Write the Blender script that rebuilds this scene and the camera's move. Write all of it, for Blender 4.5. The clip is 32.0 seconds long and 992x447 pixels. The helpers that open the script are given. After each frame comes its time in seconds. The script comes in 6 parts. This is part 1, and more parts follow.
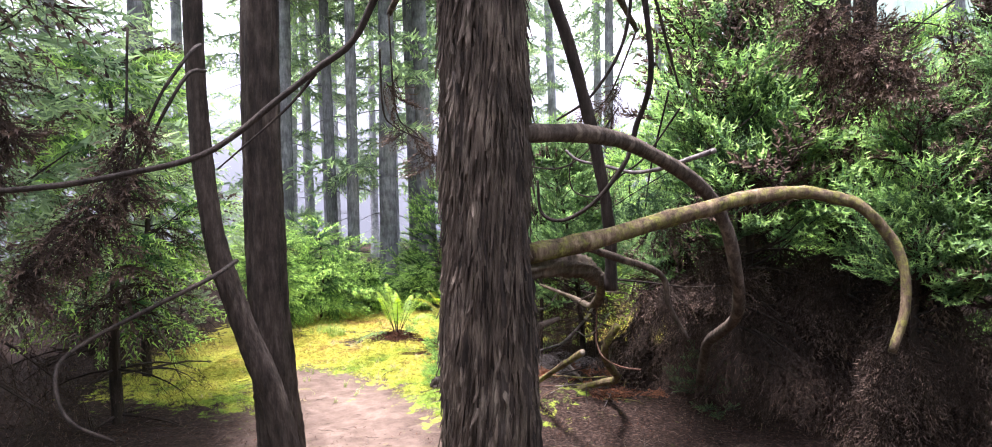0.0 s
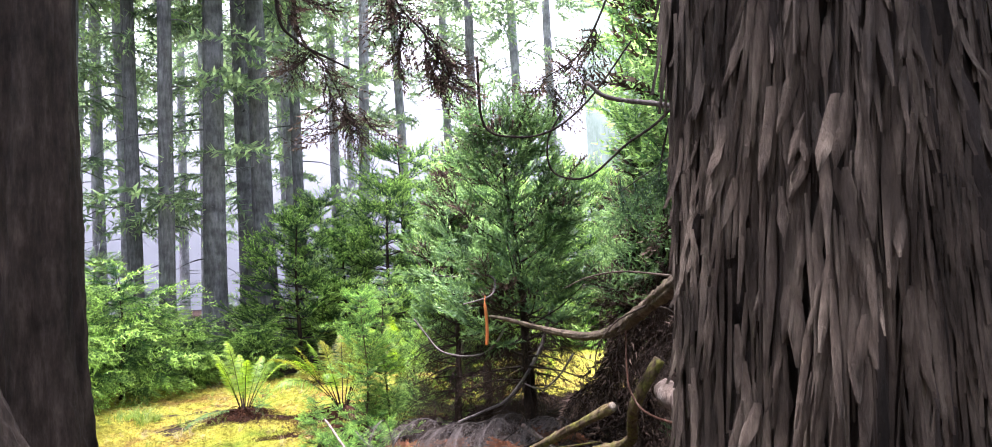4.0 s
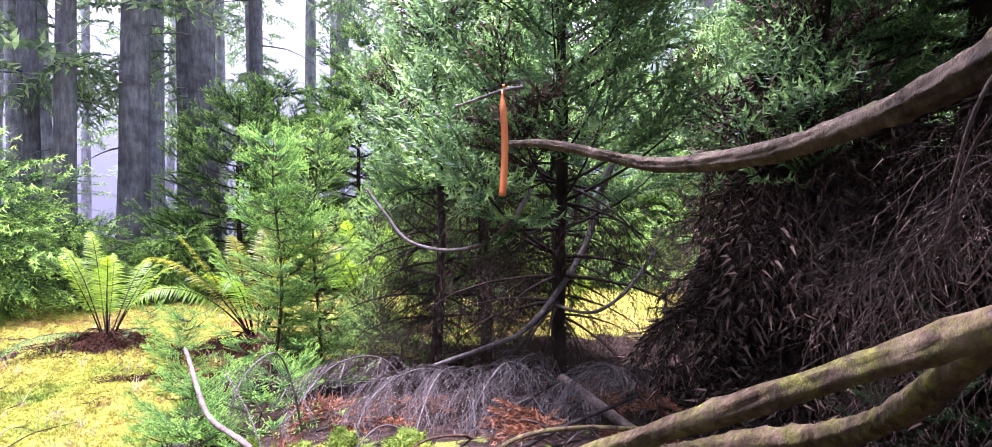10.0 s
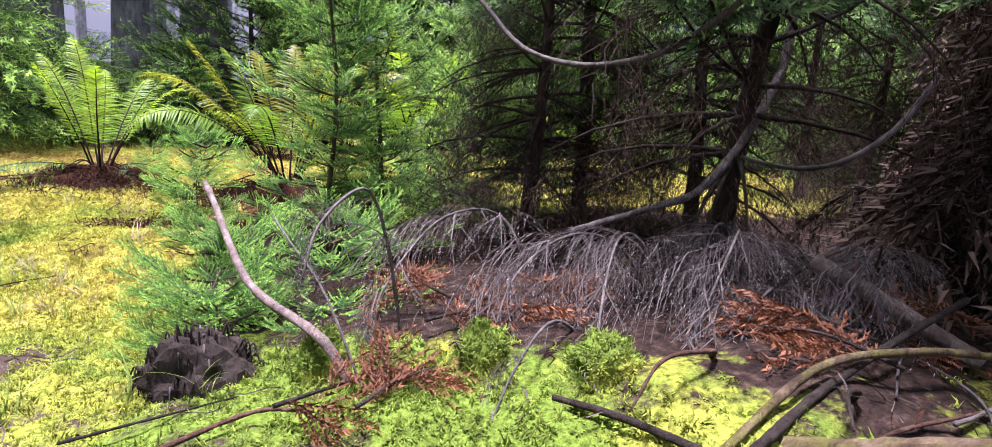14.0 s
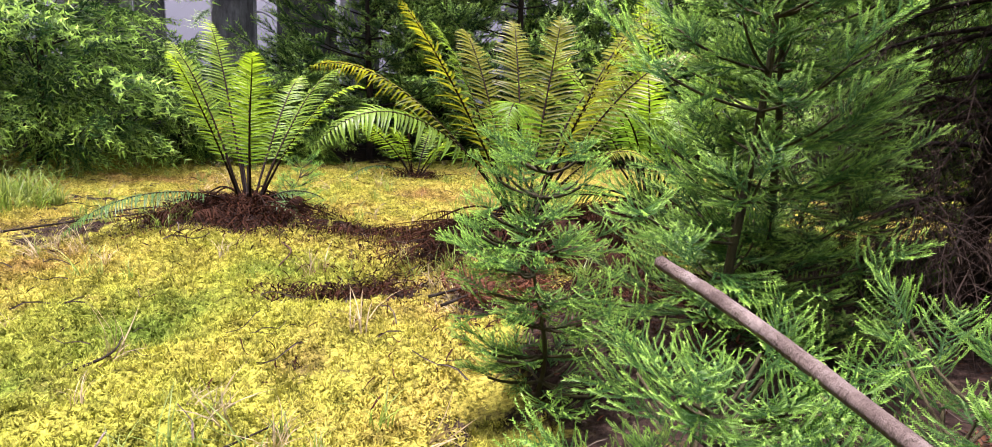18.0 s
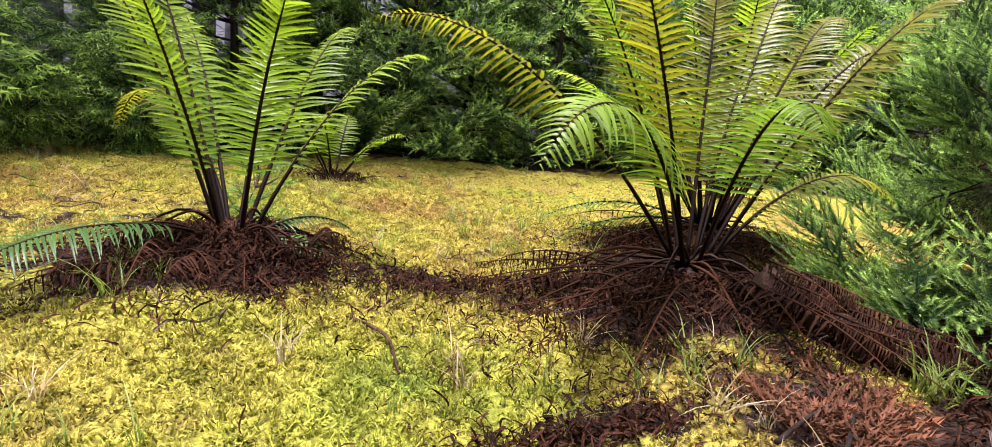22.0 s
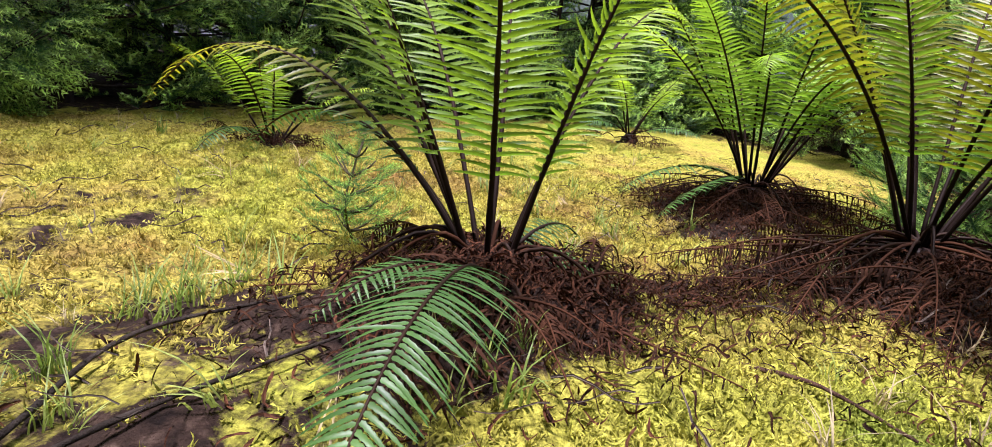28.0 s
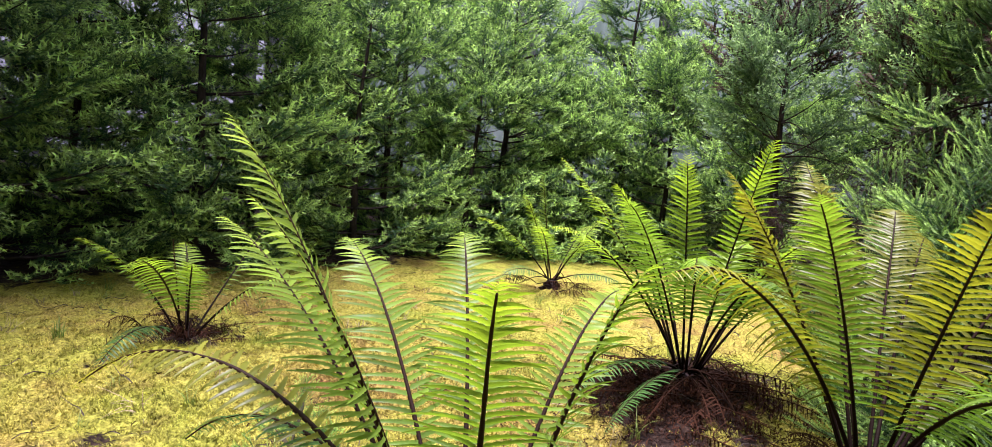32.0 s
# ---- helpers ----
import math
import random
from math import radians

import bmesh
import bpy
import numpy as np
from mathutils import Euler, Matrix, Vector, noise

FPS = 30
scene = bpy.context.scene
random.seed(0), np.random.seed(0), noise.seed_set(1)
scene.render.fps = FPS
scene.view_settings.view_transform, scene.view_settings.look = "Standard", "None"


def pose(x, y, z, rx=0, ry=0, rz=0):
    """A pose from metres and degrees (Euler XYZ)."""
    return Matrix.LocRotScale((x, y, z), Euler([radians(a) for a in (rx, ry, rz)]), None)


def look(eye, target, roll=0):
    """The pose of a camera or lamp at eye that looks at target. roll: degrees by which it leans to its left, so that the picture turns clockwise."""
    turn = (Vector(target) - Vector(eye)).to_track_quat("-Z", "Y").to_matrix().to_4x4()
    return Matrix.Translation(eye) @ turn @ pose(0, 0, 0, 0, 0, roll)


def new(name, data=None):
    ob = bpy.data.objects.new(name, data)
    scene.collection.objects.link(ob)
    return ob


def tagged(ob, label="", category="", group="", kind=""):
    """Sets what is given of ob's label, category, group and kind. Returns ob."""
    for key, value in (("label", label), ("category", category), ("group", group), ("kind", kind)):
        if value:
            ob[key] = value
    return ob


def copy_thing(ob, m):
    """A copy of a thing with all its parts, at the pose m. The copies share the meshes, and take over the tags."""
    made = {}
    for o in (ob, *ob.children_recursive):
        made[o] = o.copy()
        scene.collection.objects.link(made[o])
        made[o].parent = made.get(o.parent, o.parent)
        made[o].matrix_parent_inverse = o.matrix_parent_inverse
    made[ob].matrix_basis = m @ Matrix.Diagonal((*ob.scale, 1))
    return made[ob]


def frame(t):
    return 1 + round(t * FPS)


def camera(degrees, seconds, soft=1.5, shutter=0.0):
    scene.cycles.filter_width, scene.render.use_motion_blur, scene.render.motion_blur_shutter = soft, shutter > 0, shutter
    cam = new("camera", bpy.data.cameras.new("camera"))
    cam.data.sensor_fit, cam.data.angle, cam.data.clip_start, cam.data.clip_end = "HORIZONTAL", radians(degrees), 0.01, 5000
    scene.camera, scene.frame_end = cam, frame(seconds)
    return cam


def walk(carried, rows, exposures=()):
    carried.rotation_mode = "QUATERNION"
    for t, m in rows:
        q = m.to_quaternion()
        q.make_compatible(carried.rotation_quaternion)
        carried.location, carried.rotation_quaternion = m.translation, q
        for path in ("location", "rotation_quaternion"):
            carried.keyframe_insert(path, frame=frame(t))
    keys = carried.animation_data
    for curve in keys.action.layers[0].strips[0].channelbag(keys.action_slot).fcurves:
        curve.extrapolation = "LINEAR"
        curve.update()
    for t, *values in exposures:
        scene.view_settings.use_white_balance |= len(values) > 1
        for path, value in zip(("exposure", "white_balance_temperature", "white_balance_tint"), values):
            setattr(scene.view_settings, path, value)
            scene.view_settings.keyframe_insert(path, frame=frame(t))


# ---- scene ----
cam = camera(74.8, 32.0, 0.9)
PATH = [
    (0, (0.011, -0.006, 1.596), (0.01, 1.993, 1.533), -1.1),
    (0.5, (-0.124, 0.275, 1.518), (-0.109, 2.274, 1.46), -0.8),
    (1, (-0.286, 0.491, 1.49), (-0.255, 2.49, 1.455), -0.6),
    (1.5, (-0.44, 0.674, 1.457), (-0.354, 2.672, 1.452), -0.4),
    (2, (-0.552, 0.947, 1.38), (-0.409, 2.942, 1.421), -0.4),
    (2.5, (-0.652, 1.172, 1.36), (-0.387, 3.153, 1.452), -0.6),
    (3, (-0.74, 1.406, 1.316), (-0.318, 3.358, 1.416), -1.4),
    (3.5, (-0.696, 1.671, 1.252), (-0.205, 3.607, 1.358), -2.4),
    (5.5, (-0.672, 2.571, 1.084), (0.11, 4.408, 1.196), -2.3),
    (6, (-0.573, 2.811, 1.048), (0.288, 4.614, 1.142), -2.5),
    (6.5, (-0.515, 3.053, 0.974), (0.41, 4.824, 1.06), -2.6),
    (7, (-0.478, 3.228, 0.924), (0.457, 4.994, 1.0), -2.3),
    (7.5, (-0.364, 3.476, 0.875), (0.492, 5.282, 0.94), -2.1),
    (8, (-0.328, 3.634, 0.886), (0.406, 5.493, 0.942), -1.9),
    (8.5, (-0.31, 3.789, 0.826), (0.375, 5.667, 0.883), -1.2),
    (9, (-0.287, 3.913, 0.773), (0.383, 5.797, 0.815), -0.6),
    (9.5, (-0.242, 4.02, 0.713), (0.395, 5.916, 0.731), -0.0),
    (10, (-0.191, 4.111, 0.624), (0.382, 6.027, 0.602), 0.2),
    (10.5, (-0.168, 4.205, 0.546), (0.382, 6.127, 0.489), 0.9),
    (11, (-0.157, 4.312, 0.474), (0.392, 6.232, 0.357), 1.6),
    (11.5, (-0.158, 4.381, 0.44), (0.4, 6.291, 0.237), 2.4),
    (12, (-0.17, 4.513, 0.413), (0.395, 6.408, 0.112), 2.8),
    (12.5, (-0.196, 4.627, 0.416), (0.365, 6.515, 0.069), 3.3),
    (13, (-0.232, 4.753, 0.405), (0.329, 6.636, 0.028), 3.6),
    (13.5, (-0.306, 4.909, 0.399), (0.276, 6.781, 0.007), 4.3),
    (15.5, (-0.57, 5.396, 0.337), (-0.13, 7.305, -0.068), 2.0),
    (16, (-0.653, 5.559, 0.325), (-0.233, 7.473, -0.075), 2.2),
    (16.5, (-0.714, 5.746, 0.302), (-0.302, 7.663, -0.095), 2.3),
    (17, (-0.777, 5.899, 0.285), (-0.371, 7.819, -0.103), 2.6),
    (17.5, (-0.878, 6.076, 0.273), (-0.475, 7.998, -0.106), 2.7),
    (18, (-0.955, 6.24, 0.268), (-0.549, 8.162, -0.105), 2.7),
    (18.5, (-1.013, 6.38, 0.251), (-0.574, 8.295, -0.121), 2.9),
    (19, (-1.086, 6.505, 0.241), (-0.545, 8.394, -0.129), 3.4),
    (19.5, (-1.195, 6.638, 0.242), (-0.54, 8.492, -0.122), 4.2),
    (20, (-1.266, 6.774, 0.213), (-0.499, 8.586, -0.145), 4.8),
    (20.5, (-1.344, 6.904, 0.193), (-0.485, 8.675, -0.158), 5.2),
    (21, (-1.403, 7.012, 0.201), (-0.466, 8.744, -0.147), 5.8),
    (21.5, (-1.487, 7.115, 0.203), (-0.513, 8.827, -0.146), 6.0),
    (22, (-1.541, 7.211, 0.2), (-0.556, 8.915, -0.152), 6.3),
    (22.5, (-1.569, 7.301, 0.196), (-0.587, 9.006, -0.162), 6.1),
    (23, (-1.59, 7.368, 0.189), (-0.607, 9.071, -0.176), 5.9),
    (23.5, (-1.66, 7.428, 0.171), (-0.642, 9.108, -0.203), 5.7),
    (24, (-1.746, 7.495, 0.147), (-0.684, 9.15, -0.22), 5.7),
    (24.5, (-1.81, 7.599, 0.107), (-0.686, 9.207, -0.286), 5.6),
    (25, (-1.885, 7.706, 0.073), (-0.693, 9.254, -0.352), 6.6),
    (25.5, (-1.944, 7.778, 0.065), (-0.648, 9.228, -0.404), 7.1),
    (27.5, (-2.063, 7.998, 0.105), (-0.624, 9.295, -0.392), 6.5),
    (28, (-2.066, 8.028, 0.161), (-0.583, 9.286, -0.304), 6.8),
    (28.5, (-2.056, 8.05, 0.208), (-0.522, 9.268, -0.193), 6.8),
    (29, (-2.039, 8.055, 0.259), (-0.456, 9.231, -0.074), 6.7),
    (29.5, (-2.036, 8.057, 0.302), (-0.418, 9.204, 0.043), 6.5),
    (30, (-2.047, 8.075, 0.343), (-0.413, 9.21, 0.142), 6.2),
    (30.5, (-2.061, 8.103, 0.38), (-0.414, 9.226, 0.212), 6.0),
    (31, (-2.061, 8.122, 0.409), (-0.407, 9.237, 0.261), 5.9),
    (31.5, (-2.058, 8.146, 0.437), (-0.397, 9.251, 0.296), 5.9),
    (32, (-2.069, 8.174, 0.463), (-0.406, 9.278, 0.338), 5.9),
]
walk(cam, [(t, look(eye, target, roll)) for t, eye, target, roll in PATH],
     [(0, 2.8, 5800, 25), (3.5, 2.65, 5750, 25), (6, 2.5, 5350, 34), (6.8, 2.95, 5300, 42), (9, 2.85, 5350, 44), (11, 2.5, 5350, 44), (12, 2.18, 5400, 42), (16, 2.15, 5750, 33), (18, 1.92, 6000, 33), (20, 1.74, 6100, 34), (25, 1.53, 5850, 29), (29, 1.5, 5750, 31), (32, 1.58, 5700, 36)])

# ---- world, sun, exposure ----
world = bpy.data.worlds.new("overcast_sky")
scene.world = world
world.use_nodes = True
wn = world.node_tree
wn.nodes.clear()
w_out = wn.nodes.new("ShaderNodeOutputWorld")
w_bg = wn.nodes.new("ShaderNodeBackground")
w_sky = wn.nodes.new("ShaderNodeTexSky")
w_sky.sky_type = "NISHITA"
w_sky.sun_disc = False
w_sky.sun_elevation, w_sky.sun_rotation = radians(81), radians(-77)
w_sky.dust_density, w_sky.air_density = 6.0, 1.0
w_mix = wn.nodes.new("ShaderNodeMix")
w_mix.data_type = "RGBA"
w_mix.inputs["Factor"].default_value = 0.82
w_mix.inputs["B"].default_value = (8.6, 8.9, 9.6, 1)
wn.links.new(w_sky.outputs["Color"], w_mix.inputs["A"])
wn.links.new(w_mix.outputs["Result"], w_bg.inputs["Color"])
w_bg.inputs["Strength"].default_value = 0.092
wn.links.new(w_bg.outputs["Background"], w_out.inputs["Surface"])
sun = new("sun", bpy.data.lights.new("sun", "SUN"))
sun.data.energy, sun.data.angle, sun.data.color = 3.8, radians(10), (1.0, 0.96, 0.88)
sun.matrix_world = look((-2.3, 8.2, 12), (-0.6, 7.8, 0))


# ---- materials ----
def node_mat(name):
    m = bpy.data.materials.new(name)
    m.use_nodes = True
    nt = m.node_tree
    return m, nt, nt.nodes["Principled BSDF"]


def noise_ramp(nt, scale, stops, detail=6.0, coords="Object", stretch=(1, 1, 1), rough=0.6):
    co = nt.nodes.new("ShaderNodeTexCoord")
    mp = nt.nodes.new("ShaderNodeMapping")
    mp.inputs["Scale"].default_value = stretch
    tx = nt.nodes.new("ShaderNodeTexNoise")
    tx.inputs["Scale"].default_value, tx.inputs["Detail"].default_value, tx.inputs["Roughness"].default_value = scale, detail, rough
    rp = nt.nodes.new("ShaderNodeValToRGB")
    while len(rp.color_ramp.elements) < len(stops):
        rp.color_ramp.elements.new(0.5)
    for e, (p, c) in zip(rp.color_ramp.elements, stops):
        e.position, e.color = p, (*c, 1)
    nt.links.new(co.outputs[coords], mp.inputs["Vector"])
    nt.links.new(mp.outputs["Vector"], tx.inputs["Vector"])
    nt.links.new(tx.outputs["Fac"], rp.inputs["Fac"])
    return tx, rp


def mix_rgb(nt, a, b, fac, mode="MIX"):
    mx = nt.nodes.new("ShaderNodeMix")
    mx.data_type, mx.blend_type = "RGBA", mode
    for sock, v in (("A", a), ("B", b), ("Factor", fac)):
        if isinstance(v, (int, float)):
            mx.inputs[sock].default_value = v
        elif isinstance(v, tuple):
            mx.inputs[sock].default_value = (*v, 1)
        else:
            nt.links.new(v, mx.inputs[sock])
    return mx.outputs["Result"]


def bump(nt, bsdf, height, strength=0.5, dist=0.01):
    b = nt.nodes.new("ShaderNodeBump")
    b.inputs["Strength"].default_value, b.inputs["Distance"].default_value = strength, dist
    nt.links.new(height, b.inputs["Height"])
    nt.links.new(b.outputs["Normal"], bsdf.inputs["Normal"])


def bark_mat(name, dark, mid, light, moss=0.0, moss_col=(0.12, 0.13, 0.02)):
    m, nt, bsdf = node_mat(name)
    tx, rp = noise_ramp(nt, 26, [(0.3, dark), (0.5, mid), (0.7, light)], 9, stretch=(1, 1, 0.2), rough=0.7)
    tx2, rp2 = noise_ramp(nt, 5, [(0.35, (0.55, 0.55, 0.55)), (0.7, (1.2, 1.2, 1.2))], 4)
    col = mix_rgb(nt, rp.outputs["Color"], rp2.outputs["Color"], 1.0, "MULTIPLY")
    if moss:
        tm, rm = noise_ramp(nt, 16, [(0.64 - 0.3 * moss, (0, 0, 0)), (0.8 - 0.2 * moss, (1, 1, 1))], 9, rough=0.75)
        tv, rv = noise_ramp(nt, 60, [(0.35, (0.45, 0.45, 0.4)), (0.65, (1.3, 1.3, 1.2))], 4)
        col = mix_rgb(nt, col, mix_rgb(nt, moss_col, rv.outputs["Color"], 1.0, "MULTIPLY"), rm.outputs["Color"])
    nt.links.new(col, bsdf.inputs["Base Color"])
    bsdf.inputs["Roughness"].default_value = 0.9
    bsdf.inputs["Specular IOR Level"].default_value = 0.2
    bump(nt, bsdf, tx.outputs["Fac"], 1.0, 0.02)
    return m


def leaf_mat(name, old, young, translucent=0.35, rough=0.5, spread=0.35, spec=0.3):
    """Leaf colour runs from old to young growth by the attribute 'age', and varies from leaf to leaf."""
    m, nt, bsdf = node_mat(name)
    at = nt.nodes.new("ShaderNodeAttribute")
    at.attribute_name = "age"
    geo = nt.nodes.new("ShaderNodeNewGeometry")
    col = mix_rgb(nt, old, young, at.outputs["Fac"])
    vr = nt.nodes.new("ShaderNodeMapRange")
    vr.inputs["To Min"].default_value, vr.inputs["To Max"].default_value = 1 - spread, 1 + spread
    nt.links.new(geo.outputs["Random Per Island"], vr.inputs["Value"])
    tx, rp = noise_ramp(nt, 3.0, [(0.3, (0.6, 0.62, 0.6)), (0.7, (1.25, 1.2, 1.1))], 3)
    c2 = mix_rgb(nt, col, rp.outputs["Color"], 1.0, "MULTIPLY")
    hs = nt.nodes.new("ShaderNodeHueSaturation")
    nt.links.new(vr.outputs["Result"], hs.inputs["Value"])
    nt.links.new(c2, hs.inputs["Color"])
    nt.links.new(hs.outputs["Color"], bsdf.inputs["Base Color"])
    bsdf.inputs["Roughness"].default_value = rough
    bsdf.inputs["Specular IOR Level"].default_value = spec
    if translucent:
        tr = nt.nodes.new("ShaderNodeBsdfTranslucent")
        ms = nt.nodes.new("ShaderNodeMixShader")
        ms.inputs["Fac"].default_value = translucent
        hs2 = nt.nodes.new("ShaderNodeHueSaturation")
        hs2.inputs["Value"].default_value, hs2.inputs["Saturation"].default_value = 1.5, 1.1
        nt.links.new(hs.outputs["Color"], hs2.inputs["Color"])
        nt.links.new(hs2.outputs["Color"], tr.inputs["Color"])
        nt.links.new(bsdf.outputs["BSDF"], ms.inputs[1])
        nt.links.new(tr.outputs["BSDF"], ms.inputs[2])
        nt.links.new(ms.outputs["Shader"], nt.nodes["Material Output"].inputs["Surface"])
    return m


BARK_BIG = bark_mat("shaggy_brown_bark", (0.016, 0.011, 0.007), (0.075, 0.054, 0.039), (0.175, 0.137, 0.102))
BARK_DARK = bark_mat("dark_brown_bark", (0.01, 0.007, 0.005), (0.034, 0.024, 0.018), (0.065, 0.05, 0.04))
BARK_TWIN = bark_mat("fibrous_brown_bark", (0.012, 0.008, 0.006), (0.045, 0.032, 0.024), (0.105, 0.08, 0.062))
# The next two barks have the haze over far trunks mixed into their colour.
BARK_HAZE = bark_mat("haze_paled_grey_bark", (0.2, 0.2, 0.21), (0.35, 0.345, 0.365), (0.5, 0.49, 0.52))
BARK_MIST = bark_mat("haze_paled_grey_brown_bark", (0.085, 0.082, 0.083), (0.18, 0.175, 0.18), (0.29, 0.285, 0.29))
BARK_LOG = bark_mat("tan_brown_bark", (0.025, 0.017, 0.011), (0.1, 0.074, 0.05), (0.21, 0.165, 0.115), 0.3, (0.11, 0.11, 0.03))
BARK_MOSSY = bark_mat("mossy_brown_bark", (0.018, 0.011, 0.006), (0.095, 0.062, 0.036), (0.22, 0.165, 0.1), 0.62, (0.15, 0.15, 0.026))
WOOD_PALE = bark_mat("weathered_pale_wood", (0.06, 0.04, 0.03), (0.19, 0.14, 0.11), (0.36, 0.3, 0.25))
TWIG_GREY = bark_mat("grey_brown_dead_twig", (0.05, 0.04, 0.035), (0.13, 0.11, 0.1), (0.26, 0.225, 0.205))
BARK_STEM = bark_mat("weathered_pinkish_bark", (0.09, 0.06, 0.05), (0.22, 0.165, 0.14), (0.4, 0.33, 0.29))
BARK_RED = bark_mat("reddish_twig_bark", (0.03, 0.014, 0.008), (0.1, 0.05, 0.032), (0.18, 0.11, 0.08))
BARK_SAPLING = bark_mat("green_brown_sapling_bark", (0.035, 0.03, 0.014), (0.08, 0.07, 0.032), (0.14, 0.11, 0.06))
CUT_WOOD = bark_mat("cut_wood_end", (0.06, 0.045, 0.03), (0.12, 0.095, 0.07), (0.2, 0.17, 0.13))
NEEDLE = leaf_mat("cedar_needles", (0.085, 0.165, 0.075), (0.42, 0.62, 0.22), 0.45)
NEEDLE_NEAR = leaf_mat("fresh_cedar_needles", (0.06, 0.15, 0.05), (0.42, 0.66, 0.16), 0.48)
# A copy of NEEDLE, dimmed in colour where sunlit thicket cedars came out too bright.
NEEDLE_DIM = leaf_mat("dimmed_cedar_needles", (0.07, 0.13, 0.06), (0.25, 0.39, 0.15), 0.42)
# Cedar needles again, with the deep shade of the thicket put into the colour.
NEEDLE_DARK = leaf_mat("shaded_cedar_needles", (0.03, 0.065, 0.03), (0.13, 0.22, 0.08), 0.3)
# Needles lightened in colour for the haze over far and path-side trees.
NEEDLE_FAR = leaf_mat("haze_paled_cedar_needles", (0.16, 0.23, 0.14), (0.42, 0.55, 0.28), 0.42)
# Shade put into the colour: dark end for hedge gaps and saplings behind ferns.
NEEDLE_HEDGE = leaf_mat("shade_toned_cedar_needles", (0.026, 0.075, 0.028), (0.44, 0.66, 0.18), 0.42)
NEEDLE_DEAD = leaf_mat("dead_brown_needles", (0.035, 0.024, 0.019), (0.14, 0.098, 0.078), 0.05, 0.85, spec=0.1)
NEEDLE_GREY = leaf_mat("dead_grey_twigs", (0.12, 0.1, 0.097), (0.42, 0.38, 0.375), 0.0, 0.85)
NEEDLE_RUST = leaf_mat("rust_brown_needles", (0.12, 0.05, 0.025), (0.24, 0.1, 0.05), 0.1, 0.8)
TWIG_BROWN = leaf_mat("fallen_twig_brown", (0.03, 0.021, 0.017), (0.2, 0.155, 0.13), 0.0, 0.85, 0.6)
FERN = leaf_mat("fern_green", (0.085, 0.18, 0.03), (0.36, 0.52, 0.06), 0.5, 0.42, 0.4, 0.28)
FERN_YELLOW = leaf_mat("fern_olive_yellow", (0.09, 0.12, 0.016), (0.29, 0.3, 0.035), 0.5, 0.4, 0.35, 0.4)
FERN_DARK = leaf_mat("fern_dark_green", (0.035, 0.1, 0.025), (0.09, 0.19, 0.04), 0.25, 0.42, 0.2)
FERN_DEAD = leaf_mat("dead_fern_brown", (0.008, 0.005, 0.004), (0.08, 0.032, 0.017), 0.05, 0.8, 0.7, 0.06)
DEAD_MAT = bark_mat("matted_brown_litter", (0.012, 0.007, 0.005), (0.05, 0.024, 0.015), (0.11, 0.055, 0.034))
RACHIS = leaf_mat("fern_stalk_brown", (0.01, 0.005, 0.004), (0.035, 0.016, 0.008), 0.0, 0.6, spec=0.12)
GRASS = leaf_mat("grass_blades", (0.13, 0.22, 0.04), (0.3, 0.36, 0.1), 0.4)
GRASS_DRY = leaf_mat("dry_straw", (0.28, 0.22, 0.12), (0.5, 0.42, 0.26), 0.2, 0.7)


def moss_colour(nt, dim=1.0):
    """Lime green in the damp shade by the thicket, yellow to ochre out in the clearing, in patches."""
    stops = [(0.28, (0.22, 0.33, 0.04)), (0.42, (0.55, 0.56, 0.075)), (0.57, (0.64, 0.555, 0.1)), (0.74, (0.42, 0.24, 0.08))]
    tx, rp = noise_ramp(nt, 1.7, [(p, tuple(c * dim for c in col)) for p, col in stops], 7, rough=0.65)
    co = nt.nodes.new("ShaderNodeTexCoord")
    sp = nt.nodes.new("ShaderNodeSeparateXYZ")
    mr = nt.nodes.new("ShaderNodeMapRange")
    mr.inputs["From Min"].default_value, mr.inputs["From Max"].default_value = 5.9, 8.3
    mr.inputs["To Min"].default_value, mr.inputs["To Max"].default_value = -0.2, 0.04
    ad = nt.nodes.new("ShaderNodeMath")
    nt.links.new(co.outputs["Object"], sp.inputs["Vector"])
    nt.links.new(sp.outputs["Y"], mr.inputs["Value"])
    nt.links.new(mr.outputs["Result"], ad.inputs[0])
    nt.links.new(tx.outputs["Fac"], ad.inputs[1])
    nt.links.new(ad.outputs["Value"], rp.inputs["Fac"])
    tb, rb = noise_ramp(nt, 4.5, [(0.56, (0, 0, 0)), (0.72, (0.85, 0.85, 0.85))], 8, rough=0.7)
    return mix_rgb(nt, rp.outputs["Color"], (0.22 * dim, 0.125 * dim, 0.055 * dim), rb.outputs["Color"])


